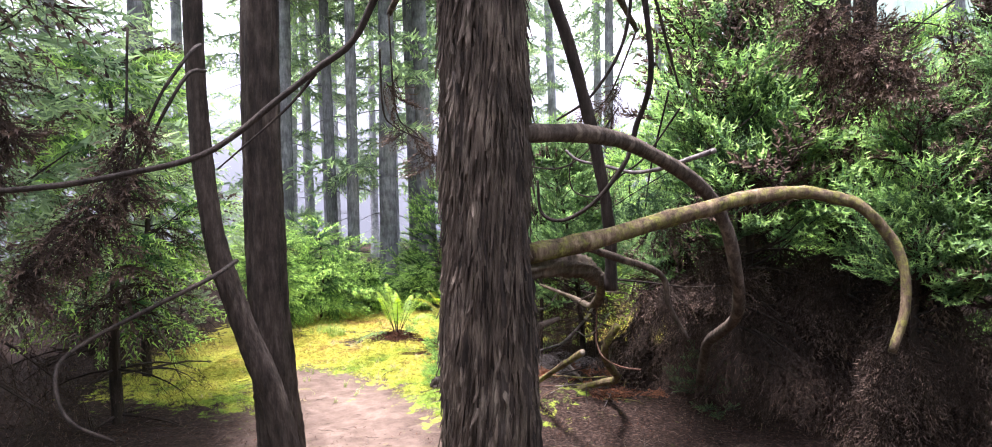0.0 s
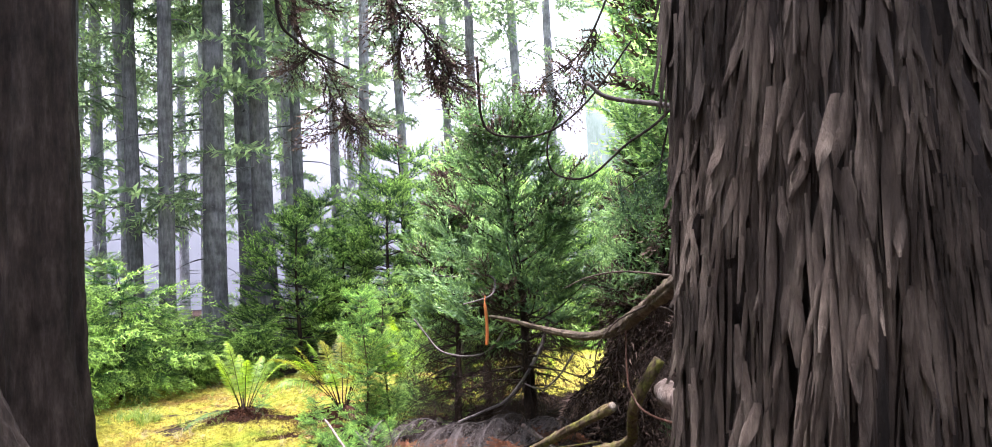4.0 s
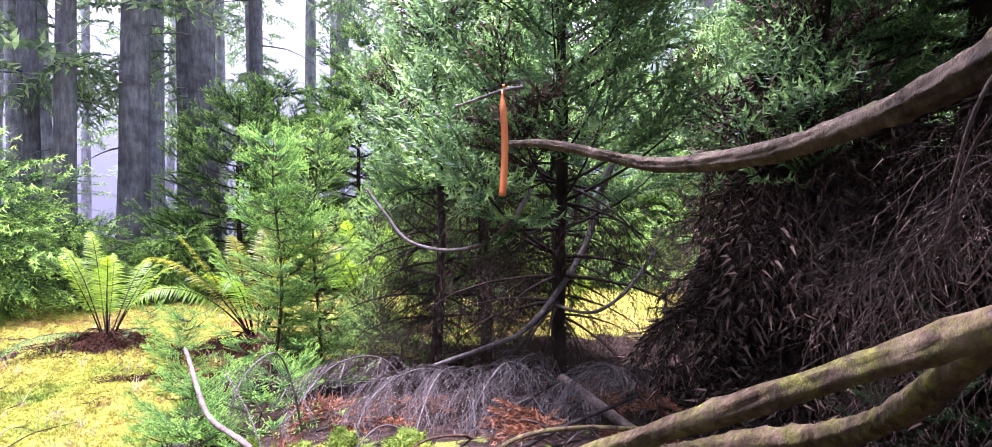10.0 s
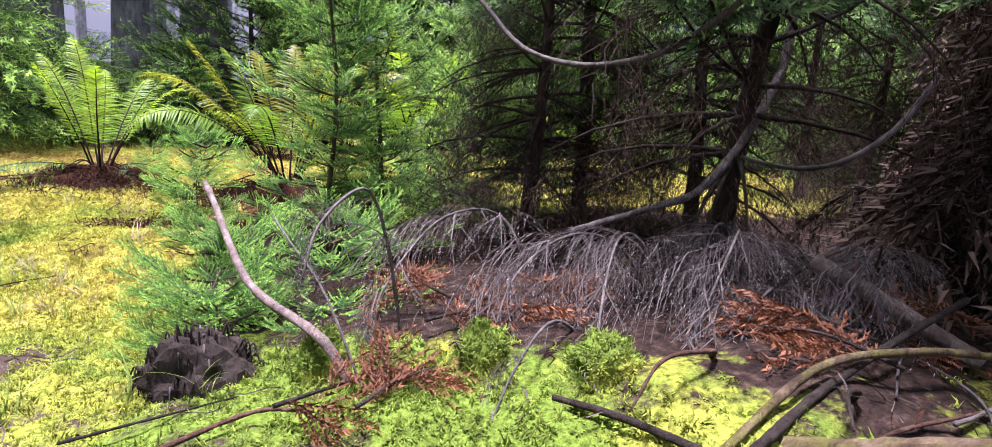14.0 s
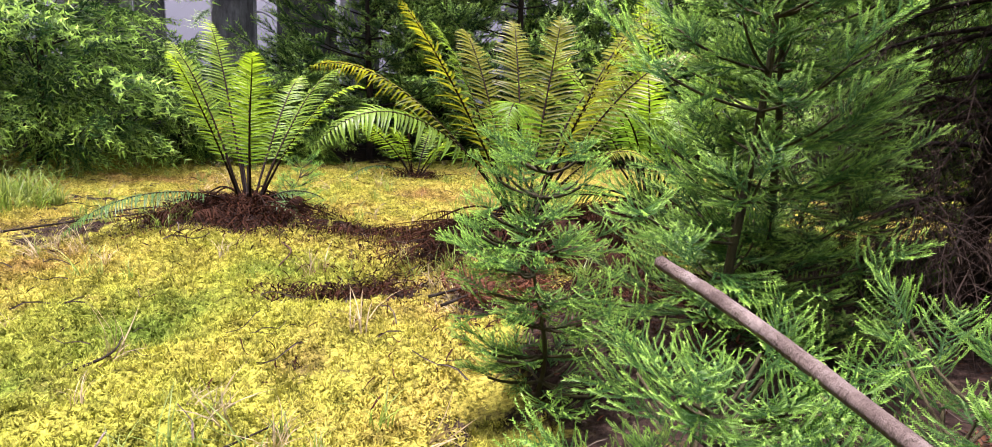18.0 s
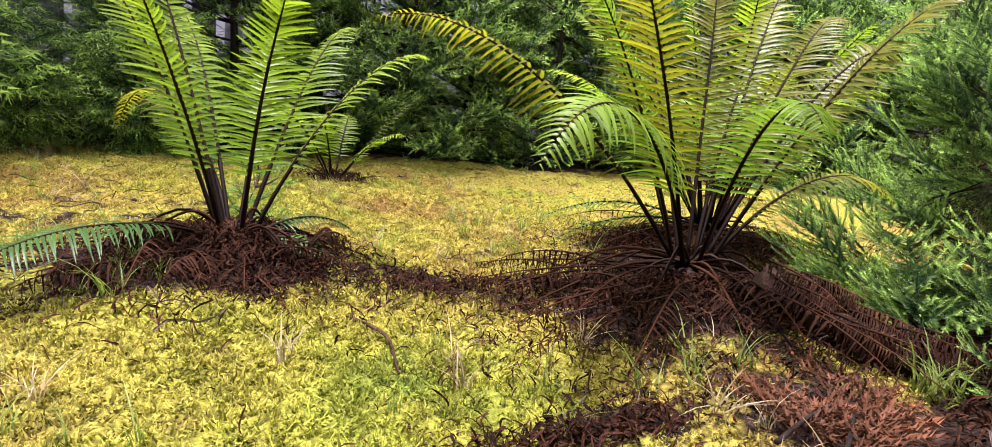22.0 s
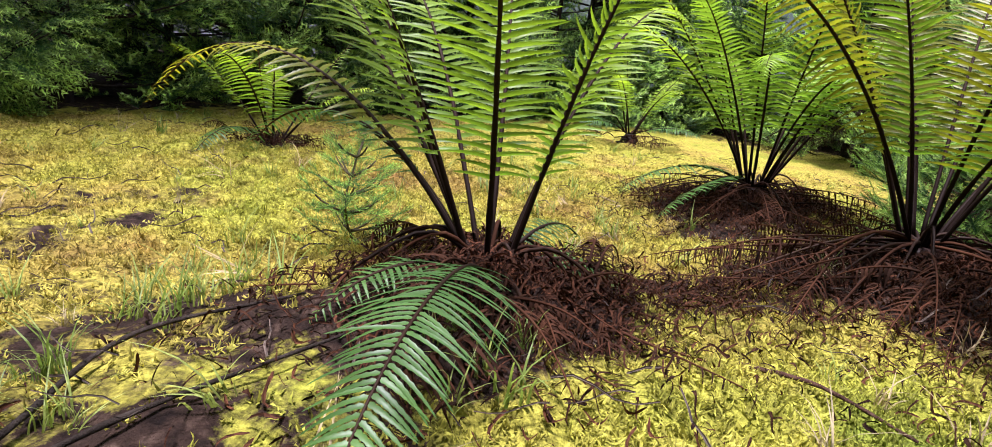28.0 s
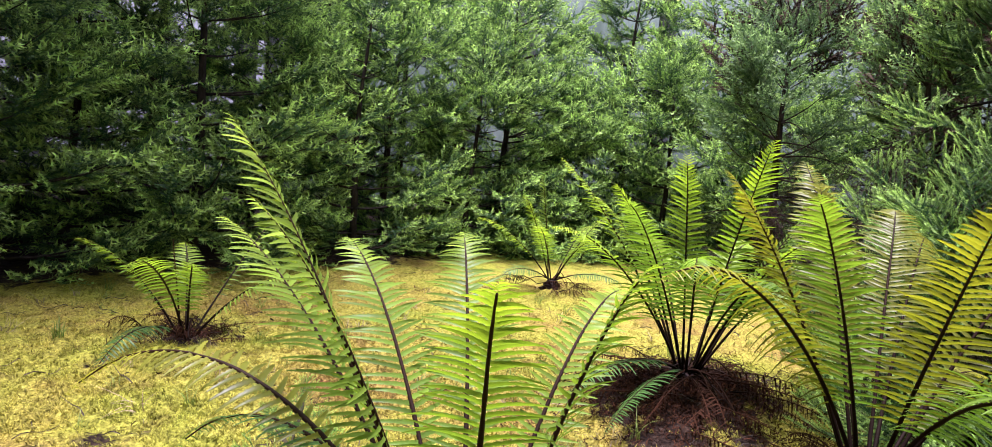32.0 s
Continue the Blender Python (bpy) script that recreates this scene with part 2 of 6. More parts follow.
def moss_mat():
    m, nt, bsdf = node_mat("yellow_green_moss")
    at = nt.nodes.new("ShaderNodeAttribute")
    at.attribute_name = "age"
    geo = nt.nodes.new("ShaderNodeNewGeometry")
    vr = nt.nodes.new("ShaderNodeMapRange")
    vr.inputs["To Min"].default_value, vr.inputs["To Max"].default_value = 0.55, 1.5
    nt.links.new(geo.outputs["Random Per Island"], vr.inputs["Value"])
    tx, rp = noise_ramp(nt, 16, [(0.34, (0.52, 0.54, 0.5)), (0.6, (1.22, 1.22, 1.22))], 5)
    col = mix_rgb(nt, (0.07, 0.06, 0.015), moss_colour(nt), at.outputs["Fac"])
    col = mix_rgb(nt, col, rp.outputs["Color"], 1.0, "MULTIPLY")
    hs = nt.nodes.new("ShaderNodeHueSaturation")
    nt.links.new(vr.outputs["Result"], hs.inputs["Value"])
    nt.links.new(col, hs.inputs["Color"])
    nt.links.new(hs.outputs["Color"], bsdf.inputs["Base Color"])
    bsdf.inputs["Roughness"].default_value, bsdf.inputs["Specular IOR Level"].default_value = 0.7, 0.1
    tr = nt.nodes.new("ShaderNodeBsdfTranslucent")
    ms = nt.nodes.new("ShaderNodeMixShader")
    ms.inputs["Fac"].default_value = 0.3
    nt.links.new(hs.outputs["Color"], tr.inputs["Color"])
    nt.links.new(bsdf.outputs["BSDF"], ms.inputs[1])
    nt.links.new(tr.outputs["BSDF"], ms.inputs[2])
    nt.links.new(ms.outputs["Shader"], nt.nodes["Material Output"].inputs["Surface"])
    return m


MOSS = moss_mat()


def tape_mat():
    m, nt, bsdf = node_mat("orange_plastic_tape")
    tx, rp = noise_ramp(nt, 14, [(0.3, (0.5, 0.12, 0.03)), (0.7, (0.68, 0.26, 0.07))], 4, stretch=(1, 1, 0.3))
    nt.links.new(rp.outputs["Color"], bsdf.inputs["Base Color"])
    bsdf.inputs["Roughness"].default_value = 0.45
    return m


TAPE = tape_mat()


def ground_mat():
    m, nt, bsdf = node_mat("forest_floor")
    at = nt.nodes.new("ShaderNodeAttribute")
    at.attribute_name = "zone"
    sep = nt.nodes.new("ShaderNodeSeparateColor")
    nt.links.new(at.outputs["Color"], sep.inputs["Color"])
    # Moss colour dimmed under the tufts, to paint the shade in their gaps.
    moss = moss_colour(nt, 0.55)
    t2, fine = noise_ramp(nt, 90, [(0.3, (0.35, 0.35, 0.3)), (0.7, (1.4, 1.4, 1.3))], 4)
    mossc = mix_rgb(nt, moss, fine.outputs["Color"], 1.0, "MULTIPLY")
    t3, litter = noise_ramp(nt, 40, [(0.34, (0.008, 0.005, 0.004)), (0.55, (0.03, 0.018, 0.013)), (0.75, (0.1, 0.066, 0.048))], 8)
    t4, dirt = noise_ramp(nt, 6, [(0.3, (0.08, 0.055, 0.04)), (0.5, (0.13, 0.092, 0.07)), (0.72, (0.2, 0.145, 0.11))], 8)
    c = mix_rgb(nt, litter.outputs["Color"], dirt.outputs["Color"], sep.outputs["Green"])
    # ragged edge between moss and litter
    t5, edge = noise_ramp(nt, 7, [(0.3, (0, 0, 0)), (0.7, (1, 1, 1))], 8, rough=0.7)
    add = nt.nodes.new("ShaderNodeMath")
    add.operation = "ADD"
    nt.links.new(sep.outputs["Red"], add.inputs[0])
    nt.links.new(edge.outputs["Color"], add.inputs[1])
    mr = nt.nodes.new("ShaderNodeMapRange")
    mr.inputs["From Min"].default_value, mr.inputs["From Max"].default_value = 0.85, 1.1
    nt.links.new(add.outputs["Value"], mr.inputs["Value"])
    c = mix_rgb(nt, c, mossc, mr.outputs["Result"])
    nt.links.new(c, bsdf.inputs["Base Color"])
    bsdf.inputs["Roughness"].default_value = 0.95
    bsdf.inputs["Specular IOR Level"].default_value = 0.1
    bump(nt, bsdf, t2.outputs["Fac"], 0.9, 0.015)
    return m


GROUND = ground_mat()

# ---- mesh helpers ----


def mesh_obj(name, verts, faces, mat, parent=None, age=None, smooth=False):
    me = bpy.data.meshes.new(name)
    verts = np.asarray(verts, np.float32)
    faces = np.asarray(faces, np.int32)
    k = faces.shape[1]
    me.vertices.add(len(verts))
    me.vertices.foreach_set("co", verts.ravel())
    me.loops.add(faces.size)
    me.loops.foreach_set("vertex_index", faces.ravel())
    me.polygons.add(len(faces))
    me.polygons.foreach_set("loop_start", np.arange(0, faces.size, k, dtype=np.int32))
    if smooth:
        me.polygons.foreach_set("use_smooth", np.ones(len(faces), bool))
    if age is not None:
        at = me.attributes.new("age", "FLOAT", "POINT")
        at.data.foreach_set("value", np.asarray(age, np.float32).ravel())
    me.update(calc_edges=True)
    me.materials.append(mat)
    ob = new(name, me)
    if parent is not None:
        ob.parent = parent
    return ob


def empty(name, loc, label, category, group="", kind=""):
    e = new(name)
    e.empty_display_size = 0.1
    e.location = loc
    return tagged(e, label, category, group, kind)


def spline(points, n):
    """Catmull-Rom through the points, n samples."""
    p = np.asarray(points, float)
    p = np.vstack([2 * p[0] - p[1], p, 2 * p[-1] - p[-2]])
    s = np.linspace(0, len(p) - 3 - 1e-6, n)
    i = s.astype(int)
    f = (s - i)[:, None]
    a, b, c, d = p[i], p[i + 1], p[i + 2], p[i + 3]
    return 0.5 * (2 * b + (c - a) * f + (2 * a - 5 * b + 4 * c - d) * f**2 + (3 * b - a - 3 * c + d) * f**3)


def frames(path):
    t = np.gradient(path, axis=0)
    t /= np.linalg.norm(t, axis=1, keepdims=True) + 1e-9
    ref = np.where(np.abs(t[:, 2:3]) > 0.9, [[0.0, 1.0, 0.0]], [[0.0, 0.0, 1.0]])
    if np.abs(t[:, 2]).mean() > 0.7:
        ref = np.tile([[0.0, 1.0, 0.0]], (len(t), 1))
    else:
        ref = np.tile([[0.0, 0.0, 1.0]], (len(t), 1)) + 1e-3
    s = np.cross(t, ref)
    s /= np.linalg.norm(s, axis=1, keepdims=True) + 1e-9
    return t, s, np.cross(s, t)


def tube_data(points, r0, r1, seg=8, n=None, rough=0.08, seed=0, power=1.0, ridges=0.0):
    n = n or max(6, len(points) * 5)
    path = spline(points, n)
    t, s, u = frames(path)
    rng = np.random.default_rng(seed)
    v = np.linspace(0, 1, n)[:, None]
    a = np.linspace(0, 2 * np.pi, seg, endpoint=False)[None, :]
    rad = (r0 + (r1 - r0) * v**power) * (1 + rough * rng.standard_normal((n, seg)) * 0.6 + rough * np.sin(v * 37 + seed) * 0.5)
    if ridges:
        ph = rng.uniform(0, 6.3, 6)
        for k, h in enumerate((7, 11, 17, 23)):
            rad = rad * (1 + ridges * np.sin(h * a + ph[k] + 2.5 * np.sin(v * (9 + 3 * k) + ph[k])) / (k + 1.5))
    p = path[:, None, :] + rad[..., None] * (np.cos(a)[..., None] * s[:, None, :] + np.sin(a)[..., None] * u[:, None, :])
    verts = np.vstack([p.reshape(-1, 3), path[:1], path[-1:]])
    i = np.arange(n - 1)[:, None] * seg
    j = np.arange(seg)[None, :]
    jn = (j + 1) % seg
    quads = np.stack([i + j, i + jn, i + seg + jn, i + seg + j], -1).reshape(-1, 4)
    tris = np.vstack([quads[:, [0, 1, 2]], quads[:, [0, 2, 3]]])
    j = np.arange(seg)
    jn = (j + 1) % seg
    b, e = n * seg, n * seg + 1
    caps = np.vstack([np.stack([np.full(seg, b), jn, j], -1), np.stack([np.full(seg, e), (n - 1) * seg + j, (n - 1) * seg + jn], -1)])
    return verts, np.vstack([tris, caps])


def tube(name, points, r0, r1, mat, parent=None, label="", **kw):
    v, f = tube_data(points, r0, r1, **kw)
    ob = mesh_obj(name, v, f, mat, parent, smooth=True)
    if label:
        ob["label"] = label
    return ob


def join(datas):
    vs, fs, k = [], [], 0
    for v, f in datas:
        vs.append(v)
        fs.append(f + k)
        k += len(v)
    return np.vstack(vs), np.vstack(fs)


def stamp(template, ages, mats):
    """Copies of a triangle soup (n, 3, 3) under (m, 3, 4) matrices."""
    m = np.asarray(mats)
    p = template.reshape(-1, 3)
    out = np.einsum("mij,pj->mpi", m[:, :, :3], p) + m[:, None, :, 3]
    verts = out.reshape(-1, 3)
    return verts, np.arange(len(verts)).reshape(-1, 3), np.tile(ages.ravel(), len(m))


def orient(pos, direction, up, scale):
    """(3, 4) matrices whose x axis runs along direction."""
    x = direction / (np.linalg.norm(direction, axis=1, keepdims=True) + 1e-9)
    y = np.cross(up, x)
    y /= np.linalg.norm(y, axis=1, keepdims=True) + 1e-9
    z = np.cross(x, y)
    s = np.asarray(scale)[:, None, None]
    return np.concatenate([np.stack([x, y, z], -1) * s, pos[:, :, None]], -1)


# ---- cedar foliage ----
def needle_rows(path, spacing, length, width, rng, rows=3, lean=0.8):
    """Awl-shaped needles round a twig; returns triangles and their place along the twig."""
    seg = np.linalg.norm(np.diff(path, axis=0), axis=1).sum()
    n = max(3, int(seg / spacing))
    s = np.linspace(0.02, 1, n)
    c = np.stack([np.interp(s, np.linspace(0, 1, len(path)), path[:, k]) for k in range(3)], -1)
    t, a, b = frames(c)
    tris, ages = [], []
    for r in range(rows):
        ang = 2 * np.pi * r / rows + np.arange(n) * 2.4 + rng.uniform(-0.3, 0.3, n)
        out = np.cos(ang)[:, None] * a + np.sin(ang)[:, None] * b
        tip = c + (out * (1 - 0.35 * lean) + t * lean) * (length * rng.uniform(0.7, 1.15, n))[:, None]
        side = np.cross(out, t) * width / 2
        tris.append(np.stack([c - side, c + side, tip], 1))
        ages.append(s)
    return np.concatenate(tris), np.concatenate(ages)


def ribbon(path, width, taper=0.5, crossed=True):
    """One strip, or two crossed ones, along a twig."""
    t, a, b = frames(path)
    w = (width * np.linspace(1, taper, len(path)) / 2)[:, None]
    out = []
    for d in (a, b) if crossed else (a,):
        l, r = path - d * w, path + d * w
        out += [np.stack([l[:-1], r[:-1], r[1:]], 1), np.stack([l[:-1], r[1:], l[1:]], 1)]
    return np.concatenate(out)


def make_spray(seed, length=0.26, pairs=6, spacing=0.009, nl=0.014, nw=0.0032, rows=3, droop=0.25, stem_w=0.004, spread=0.5, lift=0.35, sub=0):
    rng = np.random.default_rng(seed)
    s = np.linspace(0, 1, 9)[:, None]
    stem = np.hstack([s * length, 0.02 * np.sin(3 * s + seed) * length / 0.26, 0.05 * length * np.sin(np.pi * s) - droop * length * s**2 * 0.5])
    tris, ages = [], []

    def add(path, width, young, taper=0.4):
        rb = ribbon(path[::3] if len(path) > 5 else path, width, taper, width >= stem_w)
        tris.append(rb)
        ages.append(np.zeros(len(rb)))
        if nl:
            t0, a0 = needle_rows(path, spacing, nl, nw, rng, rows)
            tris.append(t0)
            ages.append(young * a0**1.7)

    def side_twig(base, yaw, ln, young, depth):
        u = np.linspace(0, 1, 7)[:, None]
        curve = yaw * (1 - 0.35 * u)
        d = np.hstack([np.cos(curve), np.sin(curve), -droop * 0.7 * (0.4 + u) + lift * u + rng.uniform(-0.25, 0.2)])
        tw = base + np.cumsum(np.vstack([0 * d[:1], d[1:]]) * ln / 6, axis=0)
        add(tw, stem_w * 0.5, young)
        if depth:
            for i in range(depth):
                sg = 1 if i % 2 else -1
                side_twig(tw[min(6, 1 + int(5 * (i + 0.5) / depth))], yaw + sg * rng.uniform(0.5, 0.9), ln * 0.42 * (1 - 0.5 * i / depth), young, 0)

    add(stem, stem_w, 1.0)
    for i in range(pairs):
        for side in (-1, 1):
            f = (i + 0.6 + 0.35 * (side > 0)) / (pairs + 0.8)
            k = f * (len(stem) - 1)
            base = stem[int(k)] + (stem[min(int(k) + 1, len(stem) - 1)] - stem[int(k)]) * (k - int(k))
            ln = length * (spread * (1 - f) ** 0.7 + 0.1) * rng.uniform(0.75, 1.2)
            side_twig(base, side * rng.uniform(0.6, 0.95), ln, 1.0, sub if f < 0.6 else 0)
    tri, age = np.concatenate(tris), np.concatenate(ages)
    return tri, np.repeat(age[:, None], 3, 1)


SPRAY_NEAR = [make_spray(k, 0.26, 7, 0.0075, 0.0125, 0.0048, 3, 0.3, 0.0035, 0.68, 0.5) for k in range(5)]
SPRAY_MID = [make_spray(10 + k, 0.32, 5, 0.017, 0.032, 0.0115, 2, 0.3, 0.005, 0.6, 0.5) for k in range(5)]
SPRAY_FAR = [make_spray(20 + k, 0.5, 4, 0.08, 0.09, 0.032, 2, 0.4, 0.008) for k in range(3)]
SPRAY_HANG = [make_spray(50 + k, 0.34, 6, 0.024, 0.036, 0.0105, 2, 0.9, 0.005, 0.65, 0.0) for k in range(4)]
SPRAY_MASS = [make_spray(70 + k, 0.38, 5, 0.05, 0.06, 0.014, 2, 0.9, 0.008, 0.6, 0.0) for k in range(4)]
SPRAY_COMB = [make_spray(90 + k, 0.34, 9, 0.03, 0.013, 0.0022, 1, 0.9, 0.005, 0.38, -0.9) for k in range(4)]
SPRAY_BARE = [make_spray(30 + k, 0.34, 6, 0.07, 0.022, 0.0024, 1, 0.8, 0.0032, 0.6, 0.1, 2) for k in range(4)]


def foliage(name, mats, sprays, mat, parent, seed=0):
    """One mesh of sprays: each matrix takes one of the templates."""
    mats = np.asarray(mats)
    pick = np.random.default_rng(seed).integers(0, len(sprays), len(mats))
    vs, fs, ag, k = [], [], [], 0
    for i, (tri, age) in enumerate(sprays):
        if (pick == i).any():
            v, f, a = stamp(tri, age, mats[pick == i])
            vs.append(v)
            fs.append(f + k)
            ag.append(a)
            k += len(v)
    return mesh_obj(name, np.vstack(vs), np.vstack(fs), mat, parent, np.concatenate(ag))


def branch_sprays(rng, start, az, length, rise, curl, step, size, hang=0.0, inner=0.0):
    """Sprays along one branch that leaves the stem at start. Returns the branch's points and the spray matrices."""
    n = max(1, int(round(length * (1 - inner) / step)))
    s = np.linspace(0, 1, 6)
    h = np.array([math.cos(az), math.sin(az), 0.0])
    slope = rise + curl * s**1.5
    pts = start + np.cumsum(np.stack([h[0] * np.cos(slope), h[1] * np.cos(slope), np.sin(slope)], -1) * (length / 6), axis=0)
    pts = np.vstack([start, pts])
    side = np.array([-h[1], h[0], 0.0])
    pos, dr = [], []
    for i in range(n):
        f = (inner + (1 - inner) * (i + 0.7) / (n + 0.3)) * 6
        a = min(5, int(f))
        p = pts[a] + (pts[a + 1] - pts[a]) * (f - a)
        tang = pts[a + 1] - pts[a]
        tang /= np.linalg.norm(tang) + 1e-9
        for sg in (-1, 1):
            if rng.random() < 0.92:
                pos.append(p + rng.normal(0, 0.01, 3))
                dr.append(tang * rng.uniform(0.5, 1.1) + side * sg * rng.uniform(0.4, 1.0) + np.array([0, 0, rng.uniform(-0.25, 0.35) - hang]))
    pos.append(pts[-1])
    dr.append((pts[-1] - pts[-2]) / (length / 6) + np.array([0, 0, 0.2 - hang]))
    pos, dr = np.array(pos), np.array(dr)
    up = np.tile([[0, 0, 1.0]], (len(pos), 1)) + rng.normal(0, 0.25, (len(pos), 3))
    return pts, orient(pos, dr, up, size * rng.uniform(0.65, 1.2, len(pos)))


def cedar(name, loc, height, spread, seed, label, sprays=SPRAY_MID, mat=NEEDLE, dead=0.0, dead_mat=NEEDLE_DEAD, dead_sprays=SPRAY_BARE, whorl=0.12, per=5, size=0.8,
          step=0.14, trunk_r=None, low=0.06, hang=0.0, group="", category="conifer", bark=BARK_DARK, lean=(0, 0), cone=0.85, top=1.0, rise=0.25, brown=0.0, inner=0.0):
    """A young cedar: a stem, side branches in loose whorls and sprays of needles. dead: the share of its height with dead lower branches."""
    rng = np.random.default_rng(seed)
    root = empty(name, loc, label, category, group)
    r = trunk_r or (0.003 + 0.006 * height if category == "sapling" else 0.012 + 0.012 * height)
    hs = np.linspace(0, 1, 7)
    stem_pts = np.stack([lean[0] * hs**1.3 + 0.02 * np.sin(hs * 7 + seed), lean[1] * hs**1.3 + 0.02 * np.cos(hs * 6 + seed), hs * height - 0.08 * (1 - hs)], -1)
    tube("stem", stem_pts, r, r * 0.2, bark, root, seg=8, n=24, seed=seed, rough=0.1)
    live, gone, browned, limbs = [], [], [], []
    z = low * height
    while z < height * top:
        f = z / height
        start = np.array([np.interp(f, hs, stem_pts[:, k]) for k in range(3)])
        for k in range(per):
            az = rng.uniform(0, 2 * np.pi)
            ln = spread * (1 - f) ** cone * rng.uniform(0.6, 1.15) + 0.06
            isdead = f < dead * rng.uniform(0.75, 1.25)
            if isdead:
                ln *= 0.8
            pts, mats = branch_sprays(rng, start, az, ln, rise + 0.3 * f if not isdead else rng.uniform(-0.35, 0.2), 0.45 if not isdead else -0.5, step * (1.0 if not isdead else 0.95), size, hang if not isdead else 0.5, inner if not isdead else 0.0)
            limbs.append(tube_data(pts[::2], max(0.003, r * 0.3 * (1 - 0.7 * f)), 0.002, seg=4, n=5, seed=seed + k))
            (gone if isdead else browned if rng.random() < brown else live).append(mats)
        z += whorl * height * rng.uniform(0.6, 1.2)
    v, f = join(limbs)
    tagged(mesh_obj("branchwork", v, f, bark, root, smooth=True), kind="stuff")
    if live:
        foliage("crown", np.concatenate(live), sprays, mat, root, seed)
    if browned:
        foliage("browned_foliage", np.concatenate(browned), sprays, NEEDLE_DEAD, root, seed)["label"] = "browned dying foliage"
    if gone:
        tagged(foliage("dead_growth", np.concatenate(gone), dead_sprays, dead_mat, root, seed), "dead bare brown twigs", kind="stuff")
    return root


# ---- ground ----
def ground_z(x, y):
    z = -0.25 - 0.03 * np.clip((y - 8.5) / 2.5, 0, 1.5) + 0.10 * np.exp(-(((x + 0.2) / 0.7) ** 2 + ((y - 6.1) / 0.55) ** 2))
    z = z + 0.12 * np.exp(-(((x + 1.36) / 0.33) ** 2 + ((y - 8.66) / 0.3) ** 2)) + 0.14 * np.exp(-(((x + 0.45) / 0.4) ** 2 + ((y - 8.15) / 0.35) ** 2))
    z = z + 0.08 * np.exp(-(((x - 0.2) / 0.4) ** 2 + ((y - 8.8) / 0.35) ** 2)) + 0.12 * np.exp(-(((x - 1.5) / 1.4) ** 2 + ((y - 6.3) / 1.2) ** 2))
    z = z + 0.14 * np.exp(-(((x - 0.45) / 0.55) ** 2 + ((y - 5.8) / 0.5) ** 2))
    z = z + 0.15 * np.exp(-(((x + 0.46) / 0.25) ** 2 + ((y - 7.4) / 0.25) ** 2))
    z = z + 0.025 * np.sin(x * 2.1 + 0.6 * y) * np.sin(y * 1.7) + 0.012 * np.sin(x * 7 + 2) * np.sin(y * 6.3 + x * 2)
    return z


def moss_share(x, y):
    """1 on the open moss, 0 under the trees."""
    edge = np.interp(y, [4.6, 5.2, 5.6, 6.0, 6.5, 7.2, 7.9, 8.4, 9.5, 11.5], [-0.3, 0.38, 0.32, 0.08, -0.55, -0.75, -0.1, 0.7, 1.6, 4.2])
    right = 1 / (1 + np.exp((x - edge) / 0.1))
    back = 1 / (1 + np.exp((y - 12.0) / 0.15))
    front = 1 / (1 + np.exp((5.0 - 0.35 * x - y) / 0.2))
    beyond = 1 / (1 + np.exp(-(y - 8.4) / 0.15)) * (1 / (1 + np.exp((x - 4.5) / 0.2)))
    left = 1 / (1 + np.exp((-4.2 - x) / 0.2))
    m = np.maximum(right, 0.9 * beyond) * back * front * left
    for cx, cy, rx, ry, k in ((0.72, 5.75, 0.22, 0.1, 0.4), (1.15, 5.6, 0.22, 0.07, 0.35), (0.62, 5.5, 0.12, 0.16, 0.3)):
        m = m + k * np.exp(-(((x - cx) / rx) ** 2 + ((y - cy) / ry) ** 2))
    for cx, cy, rx, ry, k in ((-1.75, 9.15, 0.3, 0.1, 0.55), (-2.3, 9.5, 0.5, 0.14, 0.5), (-1.5, 9.9, 0.35, 0.1, 0.4), (-1.4, 8.58, 0.26, 0.2, 1.2), (-0.45, 8.2, 0.42, 0.36, 1.3), (0.25, 8.85, 0.5, 0.3, 1.2), (-0.95, 8.55, 0.2, 0.1, 0.6), (-0.62, 10.53, 0.24, 0.18, 0.8),
                              (-0.43, 7.44, 0.22, 0.2, 1.0), (-1.0, 7.85, 0.22, 0.07, 0.7), (-1.95, 8.62, 0.35, 0.22, 0.7), (-1.75, 8.9, 0.3, 0.12, 0.6), (-2.3, 8.9, 0.3, 0.15, 0.3), (-1.7, 9.6, 0.5, 0.3, 0.45), (-0.65, 7.7, 0.14, 0.12, 0.8)):
        m = m - k * np.exp(-(((x - cx) / rx) ** 2 + ((y - cy) / ry) ** 2))
    spots = np.sin(5.1 * x + 1.3 * np.sin(4.3 * y)) * np.sin(6.2 * y + 1.7 * np.sin(3.7 * x + 1)) + 0.4 * np.sin(13 * x + 2) * np.sin(15 * y + 3 * x)
    return np.clip(m - 0.85 * np.clip(spots - 0.72, 0, 0.4), 0, 1)


def dirt_share(x, y):
    mid = np.interp(y, [-2, 2, 4.5, 6.0, 8.0], [-0.6, -0.7, -1.0, -1.45, -2.6])
    return np.exp(-(((x - mid) / 0.75) ** 2)) / (1 + np.exp((y - 7.3) / 0.3))


def spread_axis(lo, hi, step, far):
    core = np.arange(lo, hi, step)
    out, g, d = [], step, 0.0
    while d < far:
        g *= 1.25
        d += g
        out.append(d)
    out = np.array(out)
    return np.concatenate([lo - out[::-1], core, core[-1] + out])


